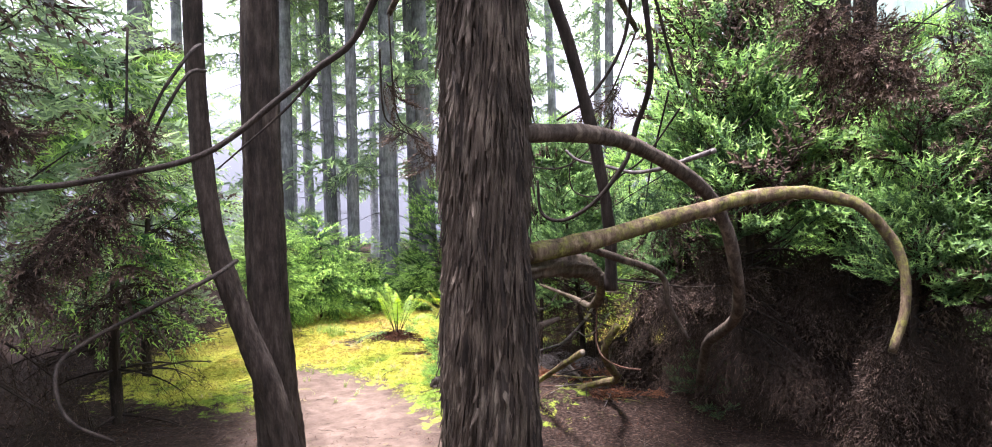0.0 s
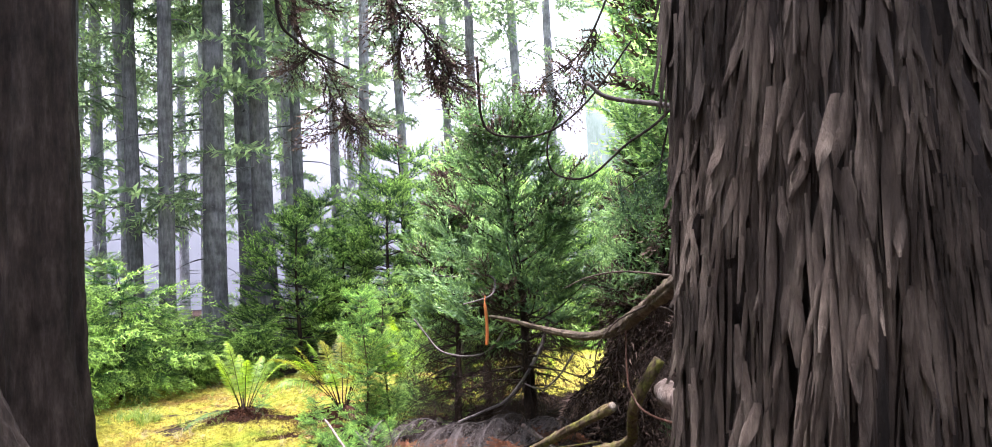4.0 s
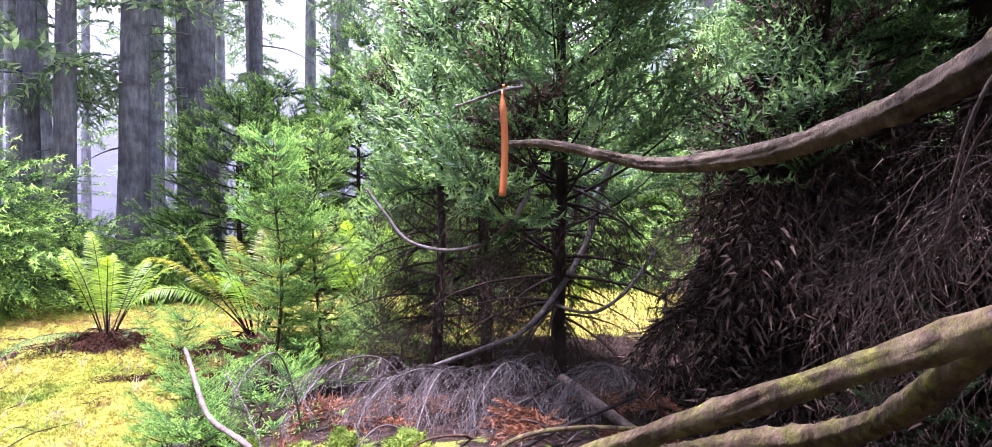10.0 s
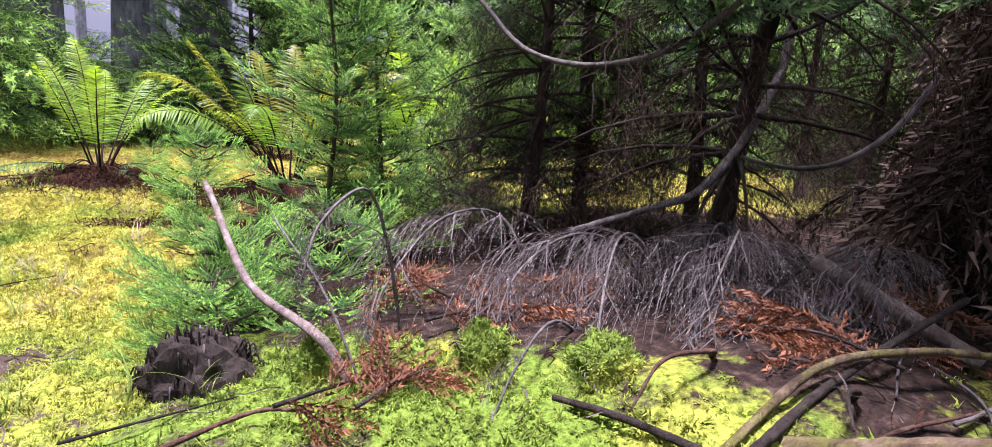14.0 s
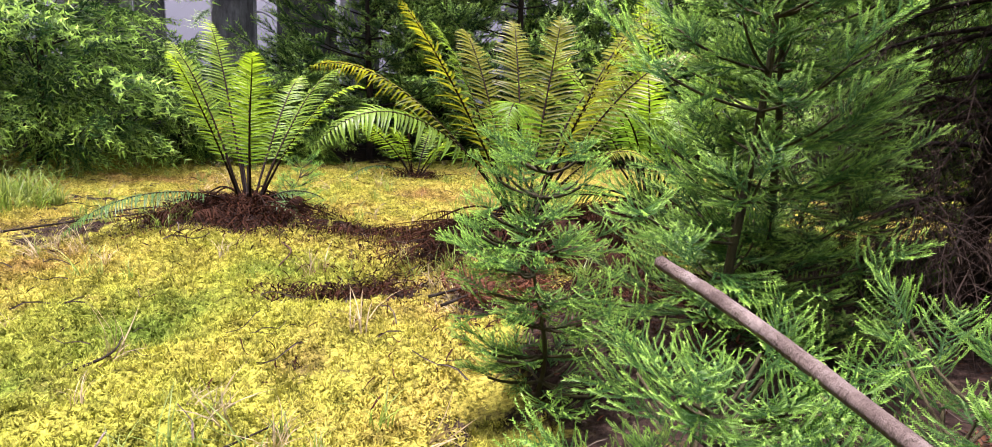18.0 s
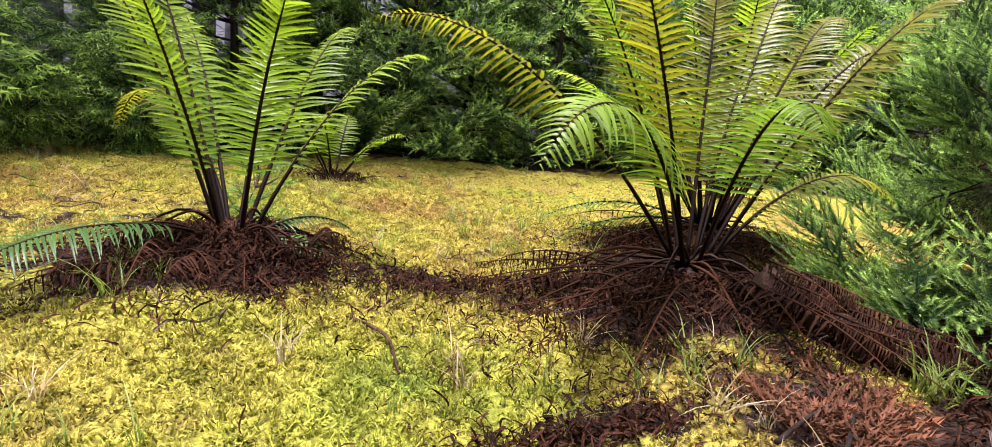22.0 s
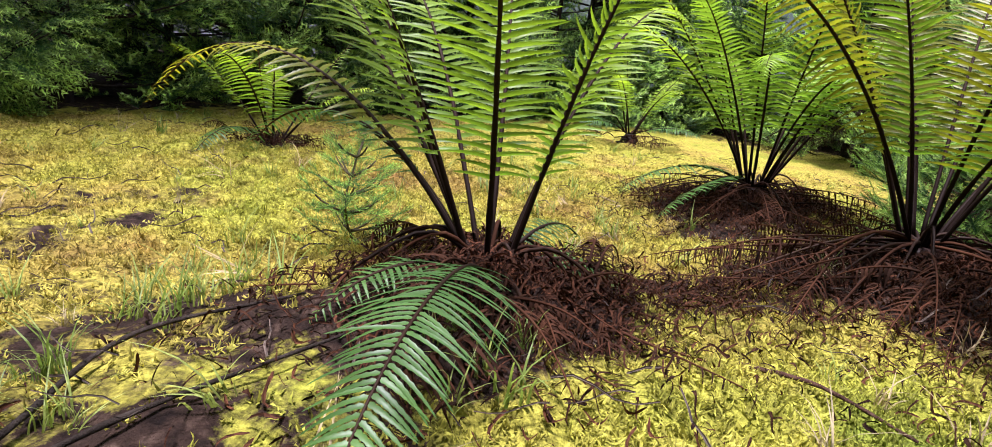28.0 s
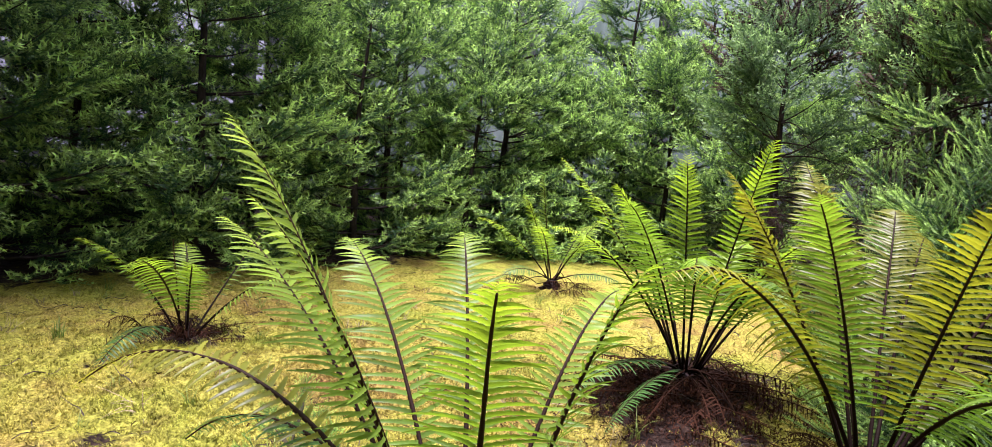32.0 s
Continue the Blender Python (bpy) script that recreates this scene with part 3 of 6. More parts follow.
gx, gy = spread_axis(-3.6, 2.4, 0.03, 900), spread_axis(3.6, 11.6, 0.03, 900)
GX, GY = np.meshgrid(gx, gy, indexing="ij")
GZ = ground_z(GX, GY)
M = moss_share(GX, GY) * (1 - np.clip(dirt_share(GX, GY) * 1.3, 0, 1))
hump = np.array([noise.noise(Vector((x * 9, y * 9, 0))) + 0.6 * noise.noise(Vector((x * 22, y * 22, 3))) for x, y in zip(GX.ravel(), GY.ravel())]).reshape(GX.shape)
fine = (np.abs(GX) < 6) & (np.abs(GY - 7) < 8)
GZ = GZ + np.where(fine, hump * (0.012 + 0.017 * M), 0)
nx, ny = GX.shape
idx = np.arange(nx * ny).reshape(nx, ny)
gf = np.stack([idx[:-1, :-1], idx[1:, :-1], idx[1:, 1:], idx[:-1, 1:]], -1).reshape(-1, 4)
ground = mesh_obj("ground", np.stack([GX, GY, GZ], -1).reshape(-1, 3), gf, GROUND, smooth=True)
za = ground.data.attributes.new("zone", "FLOAT_COLOR", "POINT")
za.data.foreach_set("color", np.stack([M, np.clip(dirt_share(GX, GY), 0, 1), M * 0, M * 0 + 1], -1).astype(np.float32).ravel())
tagged(ground, "mossy forest floor with brown litter and a bare dirt path", "ground", kind="structure")


def gz(x, y):
    return float(ground_z(np.float64(x), np.float64(y)))


# ---- the big shaggy tree and its branches ----
def big_tree():
    root = empty("big_cedar_tree", (-0.03, 2.63, -0.25), "old cedar with shaggy peeling brown bark beside the path", "tree")
    n, seg = 320, 120
    z = np.concatenate([np.linspace(-0.1, 3.3, n - 24), np.linspace(3.4, 6.5, 24)])
    a = np.linspace(0, 2 * np.pi, seg, endpoint=False)
    A, Z = np.meshgrid(a, z)
    R = 0.178 + 0.06 * np.exp(-(Z + 0.0) / 0.5) - 0.008 * Z
    strip = np.array([noise.noise(Vector((math.cos(q) * 3.2, math.sin(q) * 3.2, w * 2.0))) * 0.5
                      + noise.noise(Vector((math.cos(q) * 9, math.sin(q) * 9, w * 5.0 + 5))) * 0.45
                      + noise.noise(Vector((math.cos(q) * 20, math.sin(q) * 20, w * 11 + 9))) * 0.35 for q, w in zip(A.ravel(), Z.ravel())]).reshape(A.shape)
    R = R + 0.034 * strip + 0.012 * np.sign(strip) * np.abs(strip) ** 0.5
    p = np.stack([R * np.cos(A) + 0.012 * np.sin(Z * 1.3), R * np.sin(A), Z], -1)
    i = np.arange(n - 1)[:, None] * seg
    j = np.arange(seg)[None, :]
    f = np.stack([i + j, i + (j + 1) % seg, i + seg + (j + 1) % seg, i + seg + j], -1).reshape(-1, 4)
    mesh_obj("trunk", p.reshape(-1, 3), f, BARK_DARK, root, smooth=True)
    rng = np.random.default_rng(3)
    datas = []
    for k in range(8000):
        q, w = rng.uniform(0, 2 * np.pi), rng.uniform(0.2, 3.4)
        ln, wd = rng.uniform(0.05, 0.26), rng.uniform(0.0025, 0.0085) if k < 5400 else rng.uniform(0.001, 0.003)
        plate = k % 9 == 0
        if plate:
            ln, wd = rng.uniform(0.05, 0.13), rng.uniform(0.005, 0.011)
        r = 0.18 + 0.06 * math.exp(-w / 0.5) - 0.008 * w
        s = np.linspace(0, 1, 5)
        base = 0.03 * noise.noise(Vector((math.cos(q) * 3.2, math.sin(q) * 3.2, w * 2.0))) + rng.uniform(-0.004, 0.012)
        lift = base + (0.004 + rng.uniform(0.0, 0.02) * (rng.random() < 0.5)) * s**2
        if plate:
            lift = base + 0.005 + rng.uniform(0.0, 0.022) * s**2
        qq = q + (rng.uniform(-0.1, 0.1) - 0.22 * ln / 0.12 * 0.25) * s
        wv = wd * np.array([0.35, 0.9, 1.0, 0.8, 0.25]) * rng.uniform(0.75, 1.25, 5) if not plate else wd * np.array([0.5, 0.9, 1.0, 0.75, 0.15]) * rng.uniform(0.6, 1.3, 5)
        c = np.stack([(r + lift) * np.cos(qq), (r + lift) * np.sin(qq), w - ln * s], -1)
        t = np.stack([-np.sin(qq), np.cos(qq), 0 * qq], -1) * wv[:, None]
        o = np.stack([np.cos(qq), np.sin(qq), 0 * qq], -1) * 0.004
        v = np.concatenate([c - t, c + t, c + o])
        fl = []
        for m in range(4):
            fl += [(m, m + 1, 10 + m + 1), (m, 10 + m + 1, 10 + m), (10 + m, 10 + m + 1, 5 + m + 1), (10 + m, 5 + m + 1, 5 + m)]
        datas.append((v, np.array(fl)))
    v, f = join(datas)
    tagged(mesh_obj("peeling_bark", v, f, BARK_BIG, root), "loose peeling strips of bark", kind="stuff")
    off = np.array([-0.03, 2.63, -0.25])
    for pts, r0, r1, mt, lb in (
        ([(0.12, 2.62, 1.38), (0.43, 2.76, 1.43), (0.73, 2.89, 1.5), (1, 2.95, 1.56), (1.18, 2.97, 1.6), (1.4, 2.97, 1.62), (1.56, 2.96, 1.59), (1.66, 2.93, 1.55), (1.78, 2.91, 1.41), (1.82, 2.87, 1.27), (1.81, 2.85, 1.09), (1.73, 2.81, 0.91)], 0.042, 0.018, BARK_MOSSY, "long arching branch with green moss on top"),
        ([(0.08, 2.6, 1.87), (0.48, 2.84, 1.88), (0.87, 3.28, 1.79), (1.16, 3.5, 1.62), (1.32, 3.66, 1.4), (1.42, 3.8, 1.14), (1.5, 3.98, 0.94), (1.53, 4.16, 0.81), (1.5, 4.35, 0.69), (1.49, 4.53, 0.6), (1.53, 4.75, 0.44), (1.56, 4.95, 0.2)], 0.038, 0.036, BARK_BIG, "dark limb arching over and down into the thicket"),
        ([(0.33, 2.85, 1.42), (0.57, 3.05, 1.33), (0.81, 3.16, 1.23), (0.87, 3.22, 1.06), (0.97, 3.26, 0.89)], 0.02, 0.01, BARK_BIG, ""),
        ([(0.08, 2.62, 1.33), (0.3, 2.88, 1.32), (0.44, 3.18, 1.27), (0.53, 3.52, 1.2), (0.58, 3.76, 1.15), (0.62, 3.88, 1.13), (0.66, 4.02, 1.11), (0.69, 4.2, 1.06), (0.72, 4.43, 0.985), (0.745, 4.7, 0.885), (0.74, 4.84, 0.83), (0.735, 5.02, 0.785), (0.73, 5.28, 0.755), (0.685, 5.58, 0.757), (0.58, 5.7, 0.79), (0.47, 5.8, 0.825), (0.4, 5.95, 0.84)], 0.056, 0.009, BARK_LOG, "thick rough tan-brown limb sweeping down into the thicket"),
        ([(0.0, 2.72, 4.0), (0.08, 3.1, 3.75), (0.18, 3.38, 3.3), (0.29, 3.41, 2.8), (0.42, 3.45, 2.4), (0.53, 3.5, 2.0), (0.61, 3.54, 1.6), (0.64, 3.57, 1.3), (0.64, 3.58, 1.1)], 0.028, 0.035, BARK_DARK, "dark limb hanging straight down"),
        ([(0.1, 2.7, 1.05), (0.28, 2.85, 1.08)], 0.016, 0.01, BARK_BIG, ""),
        ([(-0.02, 2.74, 1.04), (-0.02, 2.9, 1.03), (-0.01, 3.02, 1.01)], 0.022, 0.019, WOOD_PALE, "pale sawn branch stub"),
        ([(-0.08, 2.74, 0.93), (-0.09, 2.9, 0.94), (-0.07, 2.99, 0.94)], 0.026, 0.022, WOOD_PALE, "pale sawn branch stub"),
        ([(-0.05, 2.7, 3.3), (-0.3, 3.6, 3.35), (-0.5, 4.4, 3.25), (-0.75, 4.82, 3.0)], 0.04, 0.02, BARK_BIG, ""),
        ([(0.0, 2.7, 3.5), (-0.2, 3.8, 3.5), (-0.35, 4.5, 3.4), (-0.4, 4.8, 3.18)], 0.04, 0.02, BARK_BIG, ""),
        ([(0.05, 2.7, 3.2), (0.6, 3.7, 3.3), (0.9, 4.8, 3.2), (1.2, 5.4, 3.0)], 0.05, 0.02, BARK_BIG, ""),
        ([(0.05, 2.65, 3.0), (0.45, 2.9, 3.05), (0.66, 3.0, 2.88)], 0.03, 0.016, BARK_BIG, ""),
        ([(0.2, 3.4, 3.2), (0.9, 4.2, 3.3), (1.35, 4.7, 2.4)], 0.02, 0.008, BARK_DARK, ""),
    ):
        thick = mt is BARK_LOG
        tube("branch", np.array(pts) - off, r0, r1, mt, root, lb, seg=28 if thick else 12, n=130 if thick else 46, rough=0.14 if thick else 0.09, seed=len(pts), ridges=0.12 if thick else 0.05)
    # Unseen boughs and their limbs, added to shade the ground by the logs.
    rng = np.random.default_rng(12)
    n = 30
    pos = rng.normal(0, 1, (n, 3))
    pos = pos / np.linalg.norm(pos, axis=1, keepdims=True) * rng.uniform(0.1, 1, (n, 1)) ** 0.4 * (0.95, 0.75, 0.35) + np.array([0.65, 5.4, 4.3]) - off
    tagged(foliage("crown", orient(pos, rng.normal(0, 1, (n, 3)) * (1, 1, 0.3), np.tile([[0, 0, 1.0]], (n, 1)), rng.uniform(0.8, 1.2, n)), SPRAY_FAR, NEEDLE_DARK, root, 3), "unseen dark green boughs added overhead for shade", kind="stuff")
    for e in ((0.3, 5.2, 4.25), (0.9, 5.6, 4.3)):
        tube("branch", np.array([(-0.03, 2.65, 3.8), (0.2, 3.8, 4.2), e]) - off, 0.05, 0.015, BARK_BIG, root, seg=10, n=24, seed=int(e[0] * 10))
    return root


big_tree()

# ---- distance: glowing mist wall on one side, dark forest wall on the other ----
def curved_wall(name, radius, a0, a1, height, mat, label):
    n = 60
    a = np.radians(np.linspace(a0, a1, n))
    ring = np.stack([radius * np.cos(a), 6 + radius * np.sin(a), 0 * a - 0.6], -1)
    out = np.stack([(radius + 0.5) * np.cos(a), 6 + (radius + 0.5) * np.sin(a), 0 * a - 0.6], -1)
    up = np.array([0, 0, height])
    v = np.concatenate([ring, ring + up, out, out + up])
    f = []
    for i in range(n - 1):
        f += [(i, i + 1, n + i + 1, n + i), (2 * n + i, 3 * n + i, 3 * n + i + 1, 2 * n + i + 1), (n + i, n + i + 1, 3 * n + i + 1, 3 * n + i)]
    return tagged(mesh_obj(name, v, f, mat), label, "backdrop", kind="structure")


def wall_mats():
    m, nt, bsdf = node_mat("distant_dark_forest")
    # Forest tones greyed and lightened for the mist in front of them.
    t, rp = noise_ramp(nt, 0.9, [(0.3, (0.05, 0.075, 0.055)), (0.5, (0.11, 0.145, 0.12)), (0.7, (0.21, 0.25, 0.23))], 10, stretch=(1, 1, 0.35), rough=0.75)
    nt.links.new(rp.outputs["Color"], bsdf.inputs["Base Color"])
    bsdf.inputs["Roughness"].default_value = 1.0
    f, nt, bsdf = node_mat("glowing_white_mist_wall")
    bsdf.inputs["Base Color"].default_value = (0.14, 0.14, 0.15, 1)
    # The mist's brightness is a faint glow of the wall itself.
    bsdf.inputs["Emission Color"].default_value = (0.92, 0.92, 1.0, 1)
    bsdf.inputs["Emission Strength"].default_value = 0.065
    return m, f


DARK_FOREST, MIST = wall_mats()
# Added wall, also out of view behind: keeps low sky light off the thicket.
curved_wall("backdrop_forest", 17.0, -165, 62, 11.0, DARK_FOREST, "dark forest backdrop closing the place, added to block low sky light")
curved_wall("backdrop_mist", 27.0, 58, 200, 17.0, MIST, "white wall with its own glow, for the mist between the far trunks")

# ---- trees beside the path ----
def twin_tree():
    o = np.array([-1.5, 4.35, gz(-1.5, 4.35)])
    root = empty("twin_stemmed_tree", o, "dark twin-stemmed conifer, one stem curving, beside the dirt path", "tree")
    tube("trunk", np.array([(-1.45, 4.4, -0.4), (-1.52, 4.4, 0.3), (-1.56, 4.4, 1.2), (-1.56, 4.4, 2.5), (-1.5, 4.4, 5.0), (-1.5, 4.4, 7.0)]) - o, 0.185, 0.11, BARK_TWIN, root, seg=64, n=140, rough=0.03, ridges=0.06, seed=4, power=0.35)
    tube("second_stem", np.array([(-1.32, 4.15, -0.4), (-1.42, 4.12, 0.3), (-1.62, 4.08, 0.9), (-1.78, 4.08, 1.5), (-1.86, 4.1, 2.4), (-1.86, 4.1, 4.0), (-1.8, 4.1, 6.0)]) - o, 0.1, 0.05, BARK_TWIN, root, seg=40, n=110, rough=0.05, ridges=0.05, seed=5, power=0.5)
    for pts, r in (
        ([(-0.3, 3.2, 2.95), (-0.5, 3.17, 2.71), (-0.67, 3.22, 2.42), (-0.86, 3.21, 2.27), (-1.07, 3.18, 2.1), (-1.31, 3.01, 1.86), (-1.57, 2.77, 1.75), (-1.84, 2.48, 1.68), (-2.3, 2.2, 1.66)], 0.02),
        ([(-0.89, 3.31, 2.27), (-1.08, 3.39, 2.1), (-1.44, 3.39, 1.8)], 0.009),
        ([(-1.6, 4.0, 1.27), (-1.57, 3.54, 1.21), (-1.79, 3.3, 1.08), (-1.97, 3.06, 0.96), (-1.99, 2.9, 0.87), (-1.88, 2.8, 0.69), (-1.7, 2.84, 0.57)], 0.014),
        ([(-1.78, 4.0, 2.6), (-1.71, 3.72, 2.49), (-1.83, 3.6, 2.23), (-1.93, 3.58, 1.98), (-1.98, 3.57, 1.77)], 0.012),
        ([(-1.78, 4.05, 2.45), (-1.73, 3.73, 2.37), (-1.81, 3.62, 2.16), (-1.91, 3.6, 1.95), (-1.95, 3.48, 1.74), (-1.98, 3.46, 1.5)], 0.012),
    ):
        tube("branch", np.array(pts) - o, r, r * 0.5, BARK_DARK, root, seg=8, n=40, seed=len(pts))
    return root


twin_tree()


def sweeping_limb(name, points, r0, r1, mat, label, category="branch", group="", seg=12, ridges=0.05, cut=None, rough=0.08):
    o = np.array(points[-1], float)
    root = empty(name, o, label, category, group)
    tube("wood", np.array(points) - o, r0, r1, mat, root, seg=seg, n=max(30, 10 * len(points)), seed=int(abs(points[0][0]) * 1000) % 97, ridges=ridges, rough=rough)
    if cut:
        p = np.array(points, float)
        d = p[0] - p[1]
        d /= np.linalg.norm(d)
        e = mesh_obj("cut_end", *tube_data([p[0] - o - d * 0.01, p[0] - o + d * 0.004], r0 * 0.97, r0 * 0.9, seg=20, n=4, rough=0.03), CUT_WOOD, root)
        e["label"] = cut
    return root


# slim stem and hanging vines behind the big tree
sweeping_limb("hanging_vine", [(0.66, 3.0, 2.9), (0.77, 3.14, 2.25), (0.73, 3.3, 1.97), (0.67, 3.32, 1.78), (0.52, 3.36, 1.59), (0.36, 3.37, 1.5), (0.25, 3.39, 1.54), (0.23, 3.38, 1.71)], 0.016, 0.007, BARK_DARK, "dark looping bare branch hanging down", "vine", "hanging vines", seg=8)
sweeping_limb("hanging_vine", [(0.74, 3.3, 2.9), (0.7, 3.42, 2.45), (0.54, 3.51, 2.17), (0.35, 3.55, 2.04)], 0.011, 0.006, BARK_DARK, "thin dark bare branch hanging down", "vine", "hanging vines", seg=8)
for pts in ([(0.21, 5.26, 2.3), (0.25, 5.33, 1.95), (0.41, 5.3, 1.87), (0.6, 5.21, 1.89), (0.77, 5.07, 2.03), (0.95, 4.9, 2.3)],
            [(1.35, 4.7, 2.25), (1.16, 4.96, 1.93), (1.01, 5.13, 1.8), (0.83, 5.28, 1.64), (0.66, 5.36, 1.68), (0.62, 5.33, 1.85), (0.68, 5.25, 2.0)],
            [(1.3, 4.8, 2.4), (1.23, 5.06, 1.88), (1.21, 5.15, 1.62), (1.21, 5.19, 1.45), (1.34, 5.24, 1.29)],
            [(-0.79, 4.61, 2.7), (-0.79, 4.7, 2.29), (-0.72, 4.74, 2.17), (-0.5, 4.76, 2.06)]):
    sweeping_limb("hanging_vine", pts, 0.008, 0.005, BARK_DARK, "thin dark looping twig hanging from above", "vine", "hanging vines", seg=6)
sweeping_limb("thorny_limb", [(1.3, 3.8, 1.88), (1.13, 3.97, 1.82), (1.04, 4.09, 1.79), (0.91, 4.24, 1.78), (0.75, 4.36, 1.83), (0.58, 4.46, 1.88), (0.5, 4.49, 1.95)], 0.016, 0.009, TWIG_GREY, "bare grey limb with short stubs", "branch")

# leaning logs
sweeping_limb("mossy_log", [(0.62, 4.68, 0.5), (0.5, 4.98, 0.33), (0.38, 5.3, 0.15), (0.28, 5.58, 0.0), (0.24, 5.7, -0.06), (0.2, 5.8, -0.13)], 0.023, 0.012, BARK_MOSSY, "mossy slanting log with a sawn end", "log", "fallen logs", seg=22, cut="dark weathered sawn face", ridges=0.12, rough=0.11)
sweeping_limb("crossed_branch", [(0.88, 4.69, 0.69), (0.8, 4.75, 0.53), (0.82, 4.88, 0.4), (0.9, 5.05, 0.27), (0.97, 5.22, 0.17), (0.98, 5.4, 0.09), (0.9, 5.58, 0.02), (0.75, 5.7, -0.06), (0.6, 5.78, -0.2)], 0.026, 0.03, BARK_MOSSY, "mossy grey log slanting behind the sawn one", "log", "fallen logs", seg=20, ridges=0.12, rough=0.12)
sweeping_limb("root_strand", [(0.745, 4.746, 0.894), (0.737, 4.745, 0.765), (0.73, 4.732, 0.638), (0.731, 4.711, 0.55), (0.769, 4.655, 0.465), (0.871, 4.544, 0.423), (1.0, 4.5, 0.41)], 0.004, 0.007, BARK_RED, "reddish bare root looping down from the thick limb", "twig", seg=10)
sweeping_limb("bowed_branch", [(0.1, 7.2, 0.75), (0.17, 7.1, 0.64), (0.25, 6.95, 0.52), (0.38, 6.82, 0.48), (0.49, 6.59, 0.51), (0.53, 6.36, 0.6), (0.6, 6.3, 0.72)], 0.007, 0.009, TWIG_GREY, "bowed bare grey branch in the thicket", "branch", "bowed branches", seg=8)
sweeping_limb("bowed_branch", [(0.84, 6.66, 0.25), (0.88, 6.51, 0.24), (0.91, 6.37, 0.27), (0.99, 6.3, 0.36), (1.1, 6.3, 0.5)], 0.006, 0.008, TWIG_GREY, "bowed bare grey branch in the thicket", "branch", "bowed branches", seg=8)
sweeping_limb("bowed_branch", [(0.2, 7.63, 1.25), (0.25, 7.3, 1.12), (0.4, 7.0, 1.08), (0.5, 6.9, 1.1)], 0.006, 0.008, TWIG_GREY, "bowed bare grey branch in the thicket", "branch", "bowed branches", seg=8)
sweeping_limb("slanting_branch", [(1.25, 6.95, 0.9), (1.16, 6.91, 0.73), (1.03, 6.78, 0.51), (0.84, 6.66, 0.3), (0.66, 6.58, 0.16), (0.51, 6.6, 0.1), (0.3, 6.6, 0.04)], 0.017, 0.008, TWIG_GREY, "long pale branch sloping out of the thicket", "branch", seg=10)
sweeping_limb("fallen_stick", [(0.15, 5.7, -0.06), (0.36, 5.77, 0.02), (0.54, 5.76, 0.04), (0.74, 5.76, 0.02), (1.0, 5.7, 0.04)], 0.007, 0.006, BARK_MOSSY, "mossy fallen stick on the litter", "stick", "fallen sticks", seg=10)
sweeping_limb("fallen_stick", [(0.15, 5.66, -0.05), (0.33, 5.74, -0.01), (0.51, 5.8, 0.03), (0.8, 5.9, 0.07)], 0.008, 0.006, BARK_DARK, "dark fallen stick on the litter", "stick", "fallen sticks", seg=10)
sweeping_limb("fallen_stick", [(0.63, 6.1, 0.09), (0.68, 5.98, 0.05), (0.76, 5.82, -0.02)], 0.017, 0.016, WOOD_PALE, "short broken pale stick", "stick", "fallen sticks", seg=12)
sweeping_limb("fallen_stick", [(-0.02, 5.87, -0.05), (0.06, 5.79, -0.05), (0.15, 5.68, -0.06)], 0.005, 0.007, BARK_DARK, "short dark stick lying in moss", "stick", "fallen sticks", seg=10)
sweeping_limb("bare_sapling", [(-0.63, 6.89, 0.1), (-0.59, 6.75, 0.07), (-0.52, 6.5, 0.0), (-0.46, 6.33, -0.03), (-0.34, 6.14, -0.06), (-0.28, 6.05, -0.16)], 0.0075, 0.0095, BARK_STEM, "pale bent bare sapling stem", "stick", "fallen sticks", seg=10)
sweeping_limb("bare_sapling", [(-0.44, 6.45, 0.1), (-0.4, 6.37, 0.06), (-0.34, 6.2, 0.01), (-0.27, 6.05, -0.14)], 0.002, 0.0025, TWIG_GREY, "thin grey dead stem", "stick", "fallen sticks", seg=8)


rng = np.random.default_rng(52)
for k in range(26):
    x, y = rng.uniform(0.2, 1.6), rng.uniform(5.45, 6.3)
    az, ln, up = rng.uniform(0, 6.28), rng.uniform(0.15, 0.5), rng.uniform(0.0, 0.3) ** 1.6
    z = gz(x, y) + 0.012
    b = np.array([math.cos(az) * ln, math.sin(az) * ln * 0.6, up])
    sweeping_limb("broken_twig", [(x + b[0], y + b[1], z + b[2]), (x + b[0] * 0.6, y + b[1] * 0.5, z + b[2] * 0.7 + 0.02), (x + b[0] * 0.2, y + b[1] * 0.3, z + b[2] * 0.2 + 0.015), (x, y, z - 0.02)], 0.0018, rng.uniform(0.003, 0.0065), (TWIG_GREY, BARK_DARK, BARK_RED, BARK_MOSSY)[k % 4],
                  ("grey broken twig by the fallen logs", "dark broken twig by the fallen logs", "reddish broken twig by the fallen logs", "mossy broken twig by the fallen logs")[k % 4], "twig", "broken twigs", seg=6, rough=0.15)


